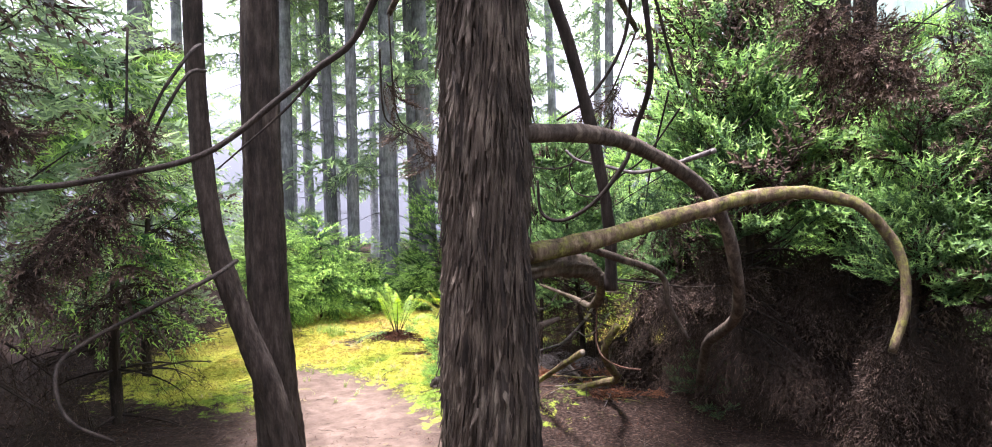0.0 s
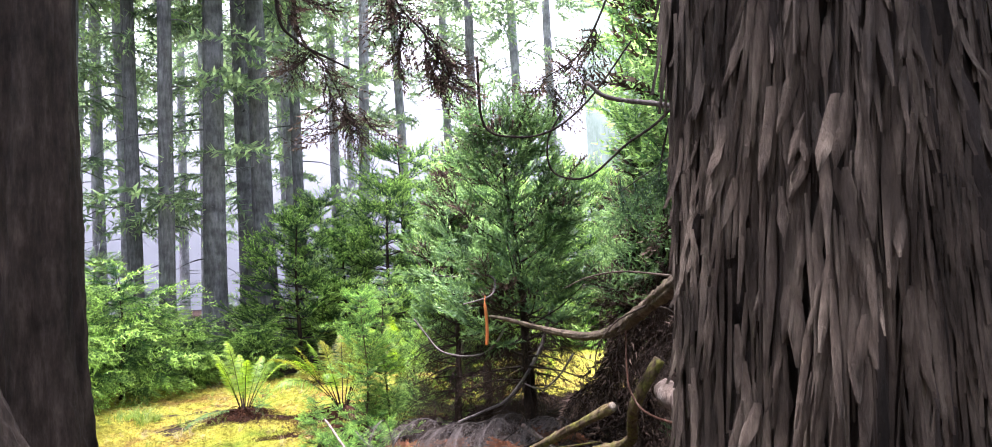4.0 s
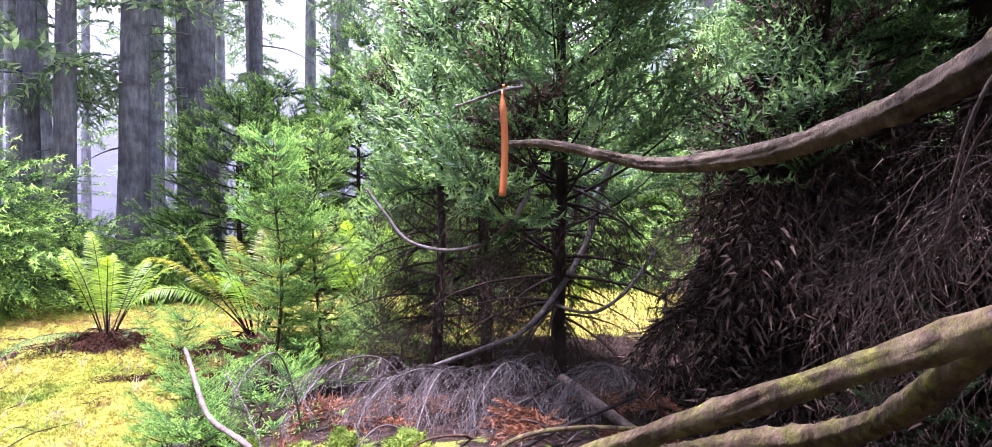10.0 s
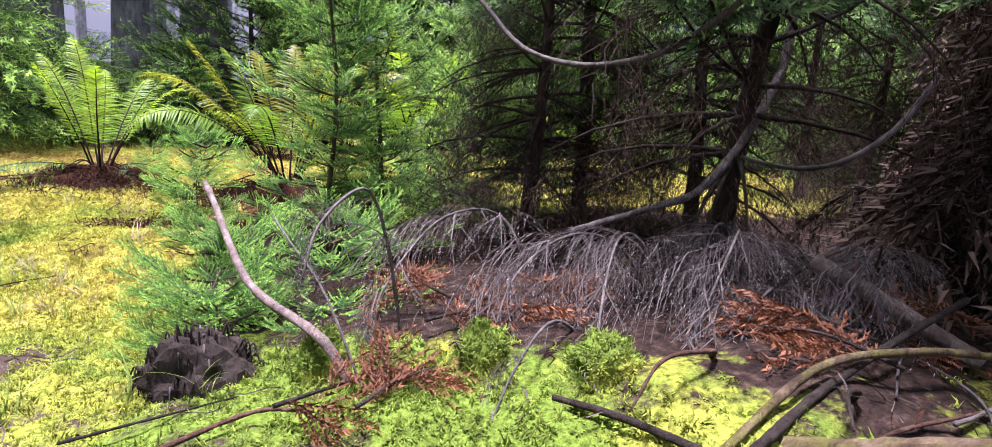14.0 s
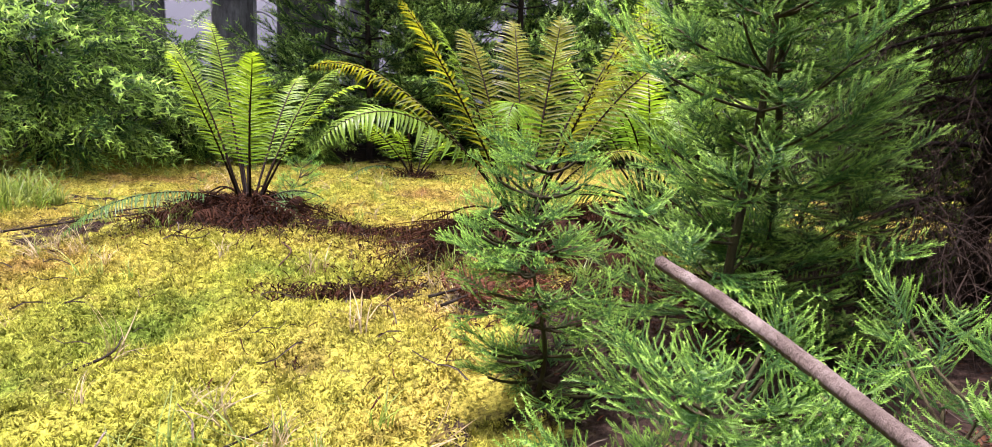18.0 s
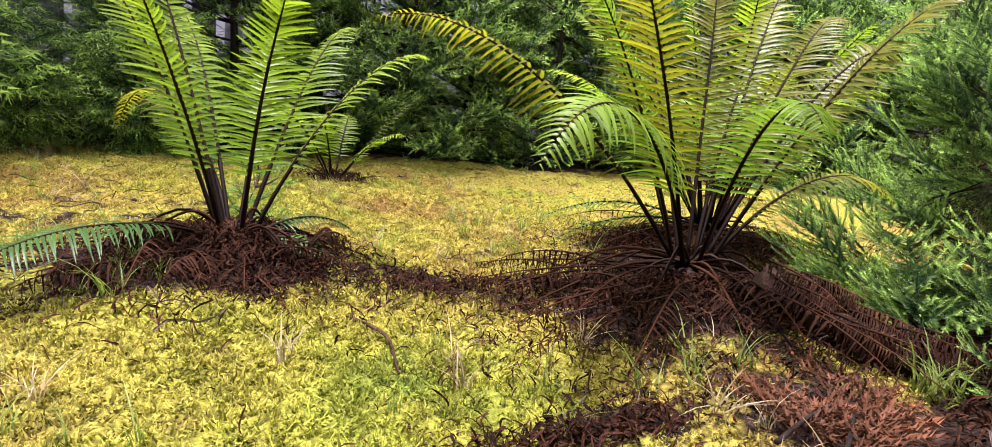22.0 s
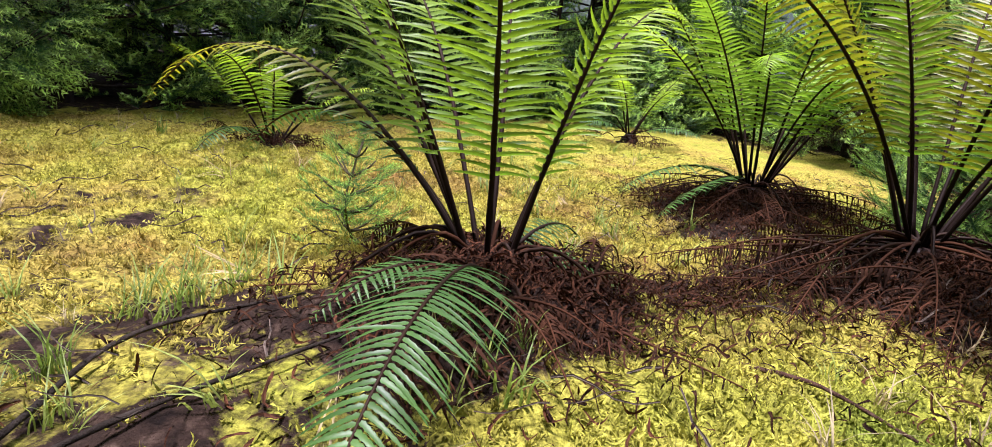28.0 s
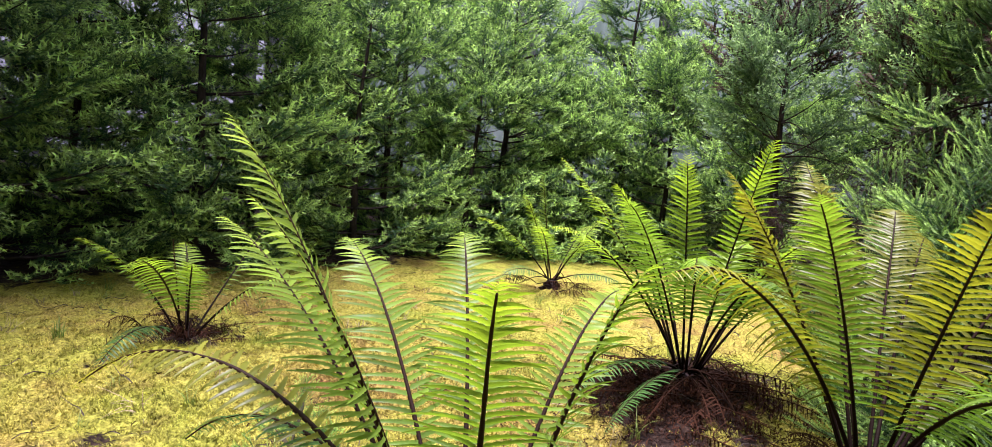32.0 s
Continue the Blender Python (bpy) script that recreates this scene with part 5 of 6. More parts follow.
def frond(root, base, tip, bulge, width, mat, seed, pairs=34, stipe=0.2, teeth=4, curl=0.25, name="frond", stalk=0.0052, label="", ragged=0.0, out=0.0, young=1.0, side_tilt=0.0):
    """A fern frond from base to tip (in the fern's own space): stalk and toothed leaflets in two rows."""
    rng = np.random.default_rng(seed)
    base, tip = np.array(base, float), np.array(tip, float)
    h = tip - base
    h[2] = 0
    hl = np.linalg.norm(h)
    h = h / hl if hl > 0.02 else np.array([1.0, 0, 0])
    c1 = base + (tip - base) * 0.35 + np.array([0, 0, bulge]) - h * out
    c2 = base + (tip - base) * 0.75 + np.array([0, 0, bulge]) - h * out * 0.5
    s = np.linspace(0, 1, 40)[:, None]
    path = (1 - s) ** 3 * base + 3 * (1 - s) ** 2 * s * c1 + 3 * (1 - s) * s**2 * c2 + s**3 * tip
    path = path + np.stack([np.sin(s[:, 0] * 5 + seed), np.cos(s[:, 0] * 4 + seed), 0 * s[:, 0]], -1) * 0.006 * s
    t = np.gradient(path, axis=0)
    t /= np.linalg.norm(t, axis=1, keepdims=True)
    sd = np.array([-h[1], h[0], 0.0])
    sd = sd + np.array([0, 0, side_tilt])
    pv, pf = PINNA[teeth]
    pairs = max(8, int(pairs * 1.2))
    sd = sd + np.array([0, 0, rng.normal(0, 0.3) if side_tilt == 0 else 0])
    S = sd - t * (t @ sd)[:, None]
    S /= np.linalg.norm(S, axis=1, keepdims=True)
    N = np.cross(t, S)
    L = np.linalg.norm(np.diff(path, axis=0), axis=1).sum()
    vs, fs, ages, k = [], [], [], 0
    for i in range(pairs):
        u = (i + 0.5) / pairs
        f = stipe + (1 - stipe) * u
        prof = min(1.0, 0.45 + 2.2 * u) * (1 - u) ** 0.62 + 0.03
        x = f * 39
        a = int(min(x, 38))
        q = x - a
        for sg in (-1, 1):
            if rng.random() < ragged:
                continue
            p = path[a] * (1 - q) + path[a + 1] * q + t[a] * (0.003 * sg)
            ln = 0.92 * width * prof * rng.uniform(0.85, 1.12)
            fw = 0.22 + 0.35 * u + rng.normal(0, 0.05)
            X = S[a] * sg * math.cos(fw) + t[a] * math.sin(fw) + N[a] * rng.normal(0.08, 0.08)
            X /= np.linalg.norm(X)
            Z = N[a] + S[a] * rng.normal(0, 0.2)
            Y = np.cross(Z, X)
            Y /= np.linalg.norm(Y)
            Z = np.cross(X, Y)
            gap = L * (1 - stipe) / pairs
            wscale = min(ln * 1.25, gap * 4.9)
            loc = pv * np.array([ln, wscale, wscale])
            loc[:, 2] -= curl * ln * (pv[:, 0] ** 2) * rng.uniform(0.5, 1.5)
            v = p + loc[:, :1] * X + loc[:, 1:2] * Y + loc[:, 2:3] * Z
            vs.append(v)
            fs.append(pf + k)
            ages.append(np.full(len(v), young * (0.35 + 0.65 * u) * rng.uniform(0.7, 1.1)))
            k += len(v)
    leaf = mesh_obj(name, np.vstack(vs), np.vstack(fs), mat, root, np.concatenate(ages))
    v, f = tube_data(path[::4], stalk, stalk * 0.25, seg=6, n=24, rough=0.12, seed=seed)
    mesh_obj("stalk", v, f, RACHIS if mat is not FERN_DEAD else FERN_DEAD, leaf, np.clip(np.linspace(0, 1, len(v)), 0, 1), smooth=True)
    if label:
        leaf["label"] = label
    if mat is FERN_DEAD:
        leaf["kind"] = "stuff"
    return leaf


def fern(loc, fronds, seed, label, width=0.1, dead=12, reach=0.45, teeth=4, pairs=34, rootsize=0.06):
    o = np.array(loc, float)
    root = empty("fern", o, label, "fern", "ferns in the clearing")
    rng = np.random.default_rng(seed)
    # short fibrous rootstock
    v, f = tube_data([(0, 0, -0.22), (0, 0, -0.1), (0.004, 0, -0.04), (0, 0, -0.005)], rootsize * 1.5, rootsize * 0.5, seg=18, n=14, rough=0.25, seed=seed, ridges=0.15)
    mesh_obj("rootstock", v, f, RACHIS, root, np.full(len(v), 0.05))
    for k, fr in enumerate(fronds):
        tip, bulge, mat, opt = fr
        t = np.array(tip, float) - o
        d = np.array([t[0], t[1], 0])
        d = d / (np.linalg.norm(d) + 1e-6) * rootsize * 0.5
        args = dict(width=width, pairs=pairs, teeth=teeth)
        args.update(opt)
        frond(root, d + (0, 0, 0.0), t, bulge, mat=mat, seed=seed * 31 + k, **args)
    for k in range(dead // 2):
        az = rng.uniform(0, 6.28)
        r = rng.uniform(0.08, 0.75) * reach
        e = np.array([math.cos(az) * r, math.sin(az) * r, 0.0])
        e[2] = gz(o[0] + e[0], o[1] + e[1]) + 0.01 - o[2]
        m = e * 0.45 + np.array([0, 0, 0.02 + rng.uniform(0, 0.05)])
        v, f = tube_data([d * 0 for d in (e,)] + [m, e], 0.0045, 0.002, seg=5, n=10, rough=0.15, seed=k)
        mesh_obj("old_stalk", v, f, RACHIS if k % 3 else FERN_DEAD, root, np.full(len(v), rng.uniform(0.1, 0.7)), smooth=True)
    for k in range(dead):
        az = rng.uniform(0, 6.28)
        r = reach * rng.uniform(0.55, 1.1)
        p = o[:2] + r * np.array([math.cos(az), math.sin(az)])
        z = gz(*p) + 0.012 + rng.uniform(0, 0.02)
        b = o[:2] + reach * 0.45 * rng.uniform(0, 1) * np.array([math.cos(az + rng.normal(0, 1.0)), math.sin(az + rng.normal(0, 1.0))])
        d = np.array([b[0] - o[0], b[1] - o[1], min(-0.02, gz(*b) + rng.uniform(0.01, 0.05) - o[2])])
        frond(root, d, np.array([p[0], p[1], z]) - o, rng.uniform(-0.02, 0.09), rng.uniform(0.03, 0.055), FERN_DEAD, seed * 57 + k, pairs=20, stipe=0.12, teeth=3, curl=1.6, side_tilt=rng.uniform(-1.2, 1.2), name="dead_frond", stalk=0.0032, ragged=0.3, young=rng.uniform(0.2, 1.0))
    return root


F = FERN
Y = FERN_YELLOW
DK = FERN_DARK
A0 = (-1.345, 8.645, -0.135)
fern(A0, [
    ((-1.53, 8.99, 0.52), 0.06, F, dict(width=0.13, pairs=38)),
    ((-1.42, 9.14, 0.36), 0.08, F, dict(width=0.12)),
    ((-1.19, 9.09, 0.33), 0.1, F, dict(width=0.12, young=0.7)),
    ((-1.05, 8.92, 0.36), 0.1, F, dict(width=0.12, young=0.8)),
    ((-1.56, 8.5, 0.37), 0.08, F, dict(width=0.115, pairs=34)),
    ((-1.3, 8.45, 0.38), 0.07, F, dict(width=0.12)),
    ((-0.95, 8.62, 0.29), 0.14, F, dict(width=0.1)),
    ((-1.62, 8.8, 0.42), 0.08, F, dict(width=0.11, young=1.0)),
    ((-1.57, 9.34, 0.02), 0.26, Y, dict(width=0.085, pairs=30)),
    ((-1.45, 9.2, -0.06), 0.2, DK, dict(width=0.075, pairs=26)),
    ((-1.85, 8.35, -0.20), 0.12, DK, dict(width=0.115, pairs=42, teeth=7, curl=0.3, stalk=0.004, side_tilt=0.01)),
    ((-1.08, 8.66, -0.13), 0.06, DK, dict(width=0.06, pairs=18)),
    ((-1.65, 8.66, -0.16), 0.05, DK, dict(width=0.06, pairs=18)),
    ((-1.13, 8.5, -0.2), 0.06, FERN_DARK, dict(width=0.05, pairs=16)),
], 3, "large bright green fern on a mound of dead fronds", dead=26, reach=0.4, teeth=7)
B0 = (-0.45, 8.22, -0.095)
fern(B0, [
    ((-0.62, 8.52, 0.5), 0.08, Y, dict(width=0.15, pairs=38)),
    ((-0.3, 8.42, 0.55), 0.08, Y, dict(width=0.15)),
    ((-0.05, 8.26, 0.5), 0.14, Y, dict(width=0.15, pairs=40)),
    ((0.12, 8.18, 0.42), 0.2, Y, dict(width=0.13)),
    ((-0.86, 8.07, 0.52), 0.07, Y, dict(width=0.14)),
    ((-1.08, 7.92, 0.13), 0.24, F, dict(width=0.14, pairs=36, young=0.5, curl=0.4)),
    ((-1.14, 8.5, 0.34), 0.2, Y, dict(width=0.08, pairs=36, curl=0.7)),
    ((-0.1, 8.0, 0.08), 0.16, Y, dict(width=0.1)),
    ((-0.1, 8.45, 0.3), 0.2, F, dict(width=0.12)),
    ((-0.42, 8.6, 0.55), 0.08, Y, dict(width=0.15)),
    ((-0.2, 7.9, 0.5), 0.12, Y, dict(width=0.14)),
    ((0.05, 8.5, 0.62), 0.1, Y, dict(width=0.14)),
    ((-0.75, 8.35, 0.5), 0.1, F, dict(width=0.13, young=0.6)),
    ((-0.6, 7.85, 0.2), 0.22, F, dict(width=0.13, young=0.4, curl=0.5)),
], 5, "large olive-yellow fern with dark stalks among brown litter", dead=46, reach=0.55, pairs=36, rootsize=0.075)
fern((0.28, 8.84, -0.14), [
    ((-0.16, 9.21, 0.57), 0.1, F, dict(width=0.14)),
    ((-0.21, 8.95, 0.45), 0.12, F, dict(width=0.13, young=0.5)),
    ((0.04, 8.86, 0.62), 0.08, F, dict(width=0.12)),
    ((0.07, 8.6, 0.68), 0.08, F, dict(width=0.14)),
    ((0.48, 8.45, 0.55), 0.12, F, dict(width=0.12, young=0.5)),
    ((-0.19, 8.38, 0.1), 0.34, F, dict(width=0.14, young=0.4, curl=0.4)),
    ((-0.3, 9.15, 0.34), 0.16, F, dict(width=0.12)),
    ((0.45, 9.12, 0.3), 0.16, F, dict(width=0.12)),
    ((0.65, 8.75, 0.3), 0.2, F, dict(width=0.12)),
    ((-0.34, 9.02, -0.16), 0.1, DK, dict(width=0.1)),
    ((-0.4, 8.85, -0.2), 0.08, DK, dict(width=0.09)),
    ((0.2, 9.25, 0.45), 0.14, F, dict(width=0.13)),
    ((0.3, 8.3, 0.35), 0.18, F, dict(width=0.13, young=0.6)),
    ((0.0, 8.4, 0.4), 0.14, F, dict(width=0.12)),
    ((0.36, 8.42, 0.56), 0.1, F, dict(width=0.12, young=0.6)),
    ((-0.1, 8.75, 0.22), 0.26, F, dict(width=0.12, young=0.5, curl=0.5)),
    ((0.05, 9.1, 0.5), 0.1, F, dict(width=0.12, young=0.8)),
    ((0.2, 8.45, 0.1), 0.3, F, dict(width=0.13, young=0.4, curl=0.5)),
], 7, "dense green fern with arching fronds and a dark base", dead=34, reach=0.6, pairs=34, rootsize=0.08)
fern((2.0, 10.35, -0.18), [
    ((1.76, 10.5, 0.4), 0.08, F, dict(width=0.12)),
    ((1.99, 10.51, 0.55), 0.08, F, dict(width=0.12)),
    ((1.52, 10.25, 0.2), 0.14, F, dict(width=0.12)),
    ((2.45, 10.8, 0.2), 0.14, F, dict(width=0.12)),
    ((2.3, 10.1, 0.3), 0.1, F, dict(width=0.12)),
    ((1.86, 9.94, 0.13), 0.14, F, dict(width=0.12)),
    ((2.5, 10.3, 0.2), 0.14, F, dict(width=0.12)),
    ((1.7, 10.85, 0.2), 0.12, F, dict(width=0.12)),
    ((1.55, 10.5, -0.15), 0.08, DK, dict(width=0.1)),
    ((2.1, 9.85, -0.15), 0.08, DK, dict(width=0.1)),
], 9, "green fern at the far side of the clearing", dead=10, reach=0.45, pairs=26, teeth=3)
fern((-0.61, 10.55, -0.27), [
    ((-1.04, 10.19, 0.09), 0.14, F, dict(width=0.12)),
    ((-0.11, 10.66, 0.24), 0.04, F, dict(width=0.06)),
    ((-1.08, 10.31, -0.29), 0.14, DK, dict(width=0.1)),
    ((-0.78, 10.28, 0.07), 0.1, F, dict(width=0.1)),
    ((-0.45, 10.88, 0.06), 0.1, F, dict(width=0.11)),
    ((-0.94, 10.77, 0.1), 0.1, F, dict(width=0.11)),
    ((-0.66, 10.61, 0.14), 0.0, FERN_DEAD, dict(width=0.02, pairs=10)),
    ((-0.39, 10.17, 0.01), 0.1, F, dict(width=0.1)),
], 11, "small fern with a reddish base in the moss", dead=12, reach=0.3, pairs=22, teeth=3, rootsize=0.05)
fern((1.55, 8.3, gz(1.55, 8.3) + 0.05), [((1.3, 8.2, 0.25), 0.1, F, dict(width=0.1)), ((1.6, 8.0, 0.2), 0.1, F, dict(width=0.1)), ((1.8, 8.4, 0.3), 0.1, F, dict(width=0.1)), ((1.5, 8.6, 0.25), 0.1, F, dict(width=0.1)), ((1.2, 8.4, 0.05), 0.14, F, dict(width=0.1))],
     13, "sunlit green fern seen through the thicket", dead=0, pairs=20, teeth=3)


# matted roll of dead fronds trailing from the olive fern
def frond_roll(points, r, seed):
    rng = np.random.default_rng(seed)
    o = np.array(points[0], float)
    root = empty("dead_frond_roll", o, "matted roll of curled brown dead fern fronds on the moss", "leaf litter")
    pts = np.array(points) - o
    tube("matted_core", pts, r * 0.5, r * 0.35, DEAD_MAT, root, seg=16, n=40, rough=0.3, seed=seed, ridges=0.1)
    path = spline(pts, 60)
    for k in range(26):
        i = int(rng.integers(0, 44))
        j = min(59, i + int(rng.integers(8, 18)))
        az, sw = rng.uniform(0.2, 2.9), rng.normal(0, 0.3)
        a = path[i] + r * np.array([math.cos(az), 0.2 * math.cos(az), 0.9 * math.sin(az)])
        b = path[j] + r * np.array([1.1 * math.cos(az + sw), 0.2 * math.cos(az), 0.9 * math.sin(az + sw)])
        frond(root, a, b, rng.uniform(0.0, 0.02), rng.uniform(0.03, 0.05), FERN_DEAD, seed + k, pairs=22, stipe=0.05, teeth=3, curl=1.5, side_tilt=rng.uniform(-1.0, 1.0), name="dead_frond", stalk=0.003, ragged=0.15, young=rng.uniform(0.3, 1.0))
    return root


frond_roll([(-0.42, 8.06, gz(-0.42, 8.06) + 0.03), (-0.38, 7.9, gz(-0.38, 7.9) + 0.03), (-0.32, 7.73, gz(-0.32, 7.73) + 0.03), (-0.28, 7.55, gz(-0.28, 7.55) + 0.02), (-0.2, 7.35, gz(-0.2, 7.35) + 0.01)], 0.075, 410)


# ---- upturned root clump and moss cushions ----
def root_clump(x, y, r):
    z0 = gz(x, y) - 0.03
    root = empty("root_clump", (x, y, z0), "dark upturned clump of matted roots on the moss", "stump")
    bm = bmesh.new()
    bmesh.ops.create_icosphere(bm, subdivisions=4, radius=1.0)
    for v in bm.verts:
        d = noise.noise(v.co * 3.0) * 0.18 + noise.noise(v.co * 8.0) * 0.1
        v.co = Vector((v.co.x * r * (1 + d), v.co.y * r * 0.8 * (1 + d), max(-0.03, v.co.z * r * 1.15 * (1 + d))))
    me = bpy.data.meshes.new("root_mass")
    bm.to_mesh(me)
    bm.free()
    me.materials.append(BARK_DARK)
    ob = new("root_mass", me)
    ob.parent = root
    rng = np.random.default_rng(77)
    for k in range(110):
        az, el = rng.uniform(0, 6.28), rng.uniform(0.15, 1.4)
        d = np.array([math.cos(az) * math.cos(el), math.sin(az) * math.cos(el) * 0.8, math.sin(el) * 1.15]) * r
        e = d * rng.uniform(1.02, 1.22)
        e2 = np.array([e[0] * rng.uniform(0.95, 1.15), e[1] * rng.uniform(0.95, 1.15), max(0.0, e[2] - rng.uniform(0.02, 0.1))])
        tube("root", [d * 0.6, d * 1.02, e, e2], rng.uniform(0.0015, 0.004), 0.001, TWIG_GREY if k % 5 == 0 else BARK_DARK, root, seg=5, n=9, seed=k)
    return root


root_clump(-0.56, 6.28, 0.11)


def tuft_template(seed, n=14, h=0.0098):
    """A star of splayed mossy shoots, each a folded, pointed blade."""
    rng = np.random.default_rng(seed)
    az, el = rng.uniform(0, 6.28, n), rng.uniform(0.0, 0.95, n)
    d = np.stack([np.cos(az) * np.cos(el), np.sin(az) * np.cos(el), np.sin(el)], -1) * (h * rng.uniform(0.5, 1.25, n))[:, None]
    s = np.stack([-np.sin(az), np.cos(az), 0 * az], -1) * 0.0016
    b = rng.normal(0, 0.006, (n, 3)) * (1, 1, 0.15)
    tri = np.stack([b - s, b + s, b + d], 1)
    # Darker shoot bases put the shade deep in the moss into the colour.
    age = np.tile([[0.45, 0.45, 1.0]], (n, 1)) * rng.uniform(0.7, 1.0, (n, 1))
    return tri, age


TUFTS = [tuft_template(k) for k in range(6)]


def cushion(x, y, rx, rz, seed):
    z0 = gz(x, y) - 0.02
    root = empty("moss_cushion", (x, y, z0), "raised cushion of bright yellow-green moss", "moss", "moss cushions")
    bm = bmesh.new()
    bmesh.ops.create_icosphere(bm, subdivisions=4, radius=1.0)
    rng = np.random.default_rng(seed)
    pos = []
    for v in bm.verts:
        d = noise.noise(v.co * 2.2 + Vector((seed, 0, 0))) * 0.35 + noise.noise(v.co * 7) * 0.15
        v.co = Vector((v.co.x * rx * (1 + d), v.co.y * rx * (1 + d), max(-0.02, v.co.z * rz * (1 + d))))
        if v.co.z > 0 and rng.random() < 0.8:
            pos.append(v.co.copy())
    me = bpy.data.meshes.new("cushion")
    bm.to_mesh(me)
    bm.free()
    me.attributes.new("age", "FLOAT", "POINT").data.foreach_set("value", np.full(len(me.vertices), 0.9, dtype=np.float32))
    me.materials.append(MOSS)
    c = new("cushion", me)
    c.parent = root
    pos = np.array(pos)
    dr = pos / (np.linalg.norm(pos, axis=1, keepdims=True) + 1e-6)
    m = orient(pos, rng.normal(0, 1, pos.shape), dr, rng.uniform(0.7, 1.2, len(pos)))
    m[:, :, 2] = dr * 1.0
    tagged(foliage("moss_fringe", m, TUFTS, MOSS, root, seed), kind="stuff")
    return root


cushion(-0.34, 6.2, 0.05, 0.085, 1)
cushion(-0.08, 6.05, 0.045, 0.08, 2)
cushion(0.1, 5.95, 0.06, 0.06, 3)
cushion(-0.2, 6.12, 0.07, 0.05, 4)


# ---- pile of dead boughs ----
def dead_bough(points, n, size, seed, mat=NEEDLE_GREY, wood=TWIG_GREY, label="grey dead bough arching over with hanging bare twigs", r=0.0045, templates=SPRAY_BARE):
    rng = np.random.default_rng(seed)
    o = np.array(points[-1], float)
    root = empty("dead_bough", o, label, "branch", "dead boughs")
    tube("limb", np.array(points) - o, r, r * 0.4, wood, root, seg=7, n=26, seed=seed)
    path = spline(np.array(points) - o, 30)
    i = rng.integers(3, 29, n)
    t = path[np.minimum(i + 1, 29)] - path[i]
    t /= np.linalg.norm(t, axis=1, keepdims=True)
    side = np.stack([-t[:, 1], t[:, 0], 0 * t[:, 0]], -1) * rng.choice([-1, 1], n)[:, None]
    dr = t * 0.6 + side * rng.uniform(0.2, 0.9, n)[:, None] + np.stack([0 * i, 0 * i, rng.uniform(-0.5, 0.25, n)], -1)
    tagged(foliage("twig_growth", orient(path[i], dr, np.tile([[0, 0, 1.0]], (n, 1)) + rng.normal(0, 0.15, (n, 3)), size * rng.uniform(0.6, 1.2, n)), templates, mat, root, seed), kind="stuff")
    return root


for k, (pts, n, sz) in enumerate((
    ([(0.5, 6.5, -0.12), (0.35, 6.4, 0.04), (0.18, 6.3, 0.1), (0.02, 6.2, 0.04), (-0.06, 6.1, -0.1)], 34, 0.72),
    ([(0.55, 6.55, -0.1), (0.4, 6.4, 0.06), (0.26, 6.25, 0.1), (0.16, 6.1, 0.0), (0.12, 6.0, -0.12)], 34, 0.72),
    ([(0.85, 6.6, -0.08), (0.7, 6.5, 0.08), (0.55, 6.35, 0.07), (0.45, 6.2, -0.06)], 26, 0.68),
    ([(0.25, 6.75, -0.1), (0.1, 6.6, 0.08), (-0.08, 6.45, 0.1), (-0.22, 6.32, -0.02), (-0.25, 6.25, -0.12)], 26, 0.68),
    ([(-0.18, 6.3, -0.14), (-0.22, 6.28, 0.08), (-0.27, 6.22, 0.2), (-0.35, 6.12, 0.16), (-0.38, 6.06, 0.08)], 12, 0.45),
    ([(0.75, 6.3, -0.1), (0.6, 6.15, 0.02), (0.42, 6.0, 0.03), (0.28, 5.88, -0.08)], 26, 0.7),
    ([(1.0, 6.45, -0.05), (0.9, 6.25, 0.08), (0.78, 6.1, 0.05), (0.7, 5.95, -0.06)], 24, 0.68),
    ([(0.95, 6.25, -0.02), (0.8, 6.1, 0.12), (0.66, 6.0, 0.12), (0.52, 5.92, 0.0)], 24, 0.66),
    ([(0.6, 6.3, 0.0), (0.48, 6.15, 0.14), (0.36, 6.02, 0.12), (0.25, 5.95, -0.04)], 26, 0.7),
    ([(0.2, 6.2, -0.12), (0.05, 6.05, 0.0), (-0.05, 5.95, -0.03), (-0.12, 5.88, -0.12)], 8, 0.45),
)):
    dead_bough(pts, n, sz * 0.85, 300 + k, r=0.004, templates=SPRAY_COMB)
for k, (pts, n, sz) in enumerate((
    ([(0.72, 4.55, 0.95), (0.78, 4.7, 0.88), (0.8, 4.85, 0.75), (0.8, 4.9, 0.6)], 12, 0.5),
    ([(0.7, 4.45, 0.97), (0.6, 4.55, 0.9), (0.55, 4.65, 0.78), (0.55, 4.7, 0.65)], 10, 0.45),
    ([(0.76, 4.6, 0.95), (0.95, 4.7, 0.92), (1.1, 4.8, 0.8), (1.18, 4.9, 0.62)], 14, 0.6),
    ([(0.7, 4.3, 1.05), (0.9, 4.4, 1.02), (1.1, 4.5, 0.9), (1.25, 4.6, 0.7)], 16, 0.65),
    ([(0.68, 4.2, 1.1), (0.6, 4.45, 1.12), (0.5, 4.6, 1.1), (0.42, 4.7, 1.05)], 6, 0.4),
)):
    dead_bough(pts, int(n * 0.6), sz * 0.8, 360 + k, NEEDLE_DEAD, BARK_BIG, "bare brown twigs fraying from the thick limb", 0.005)
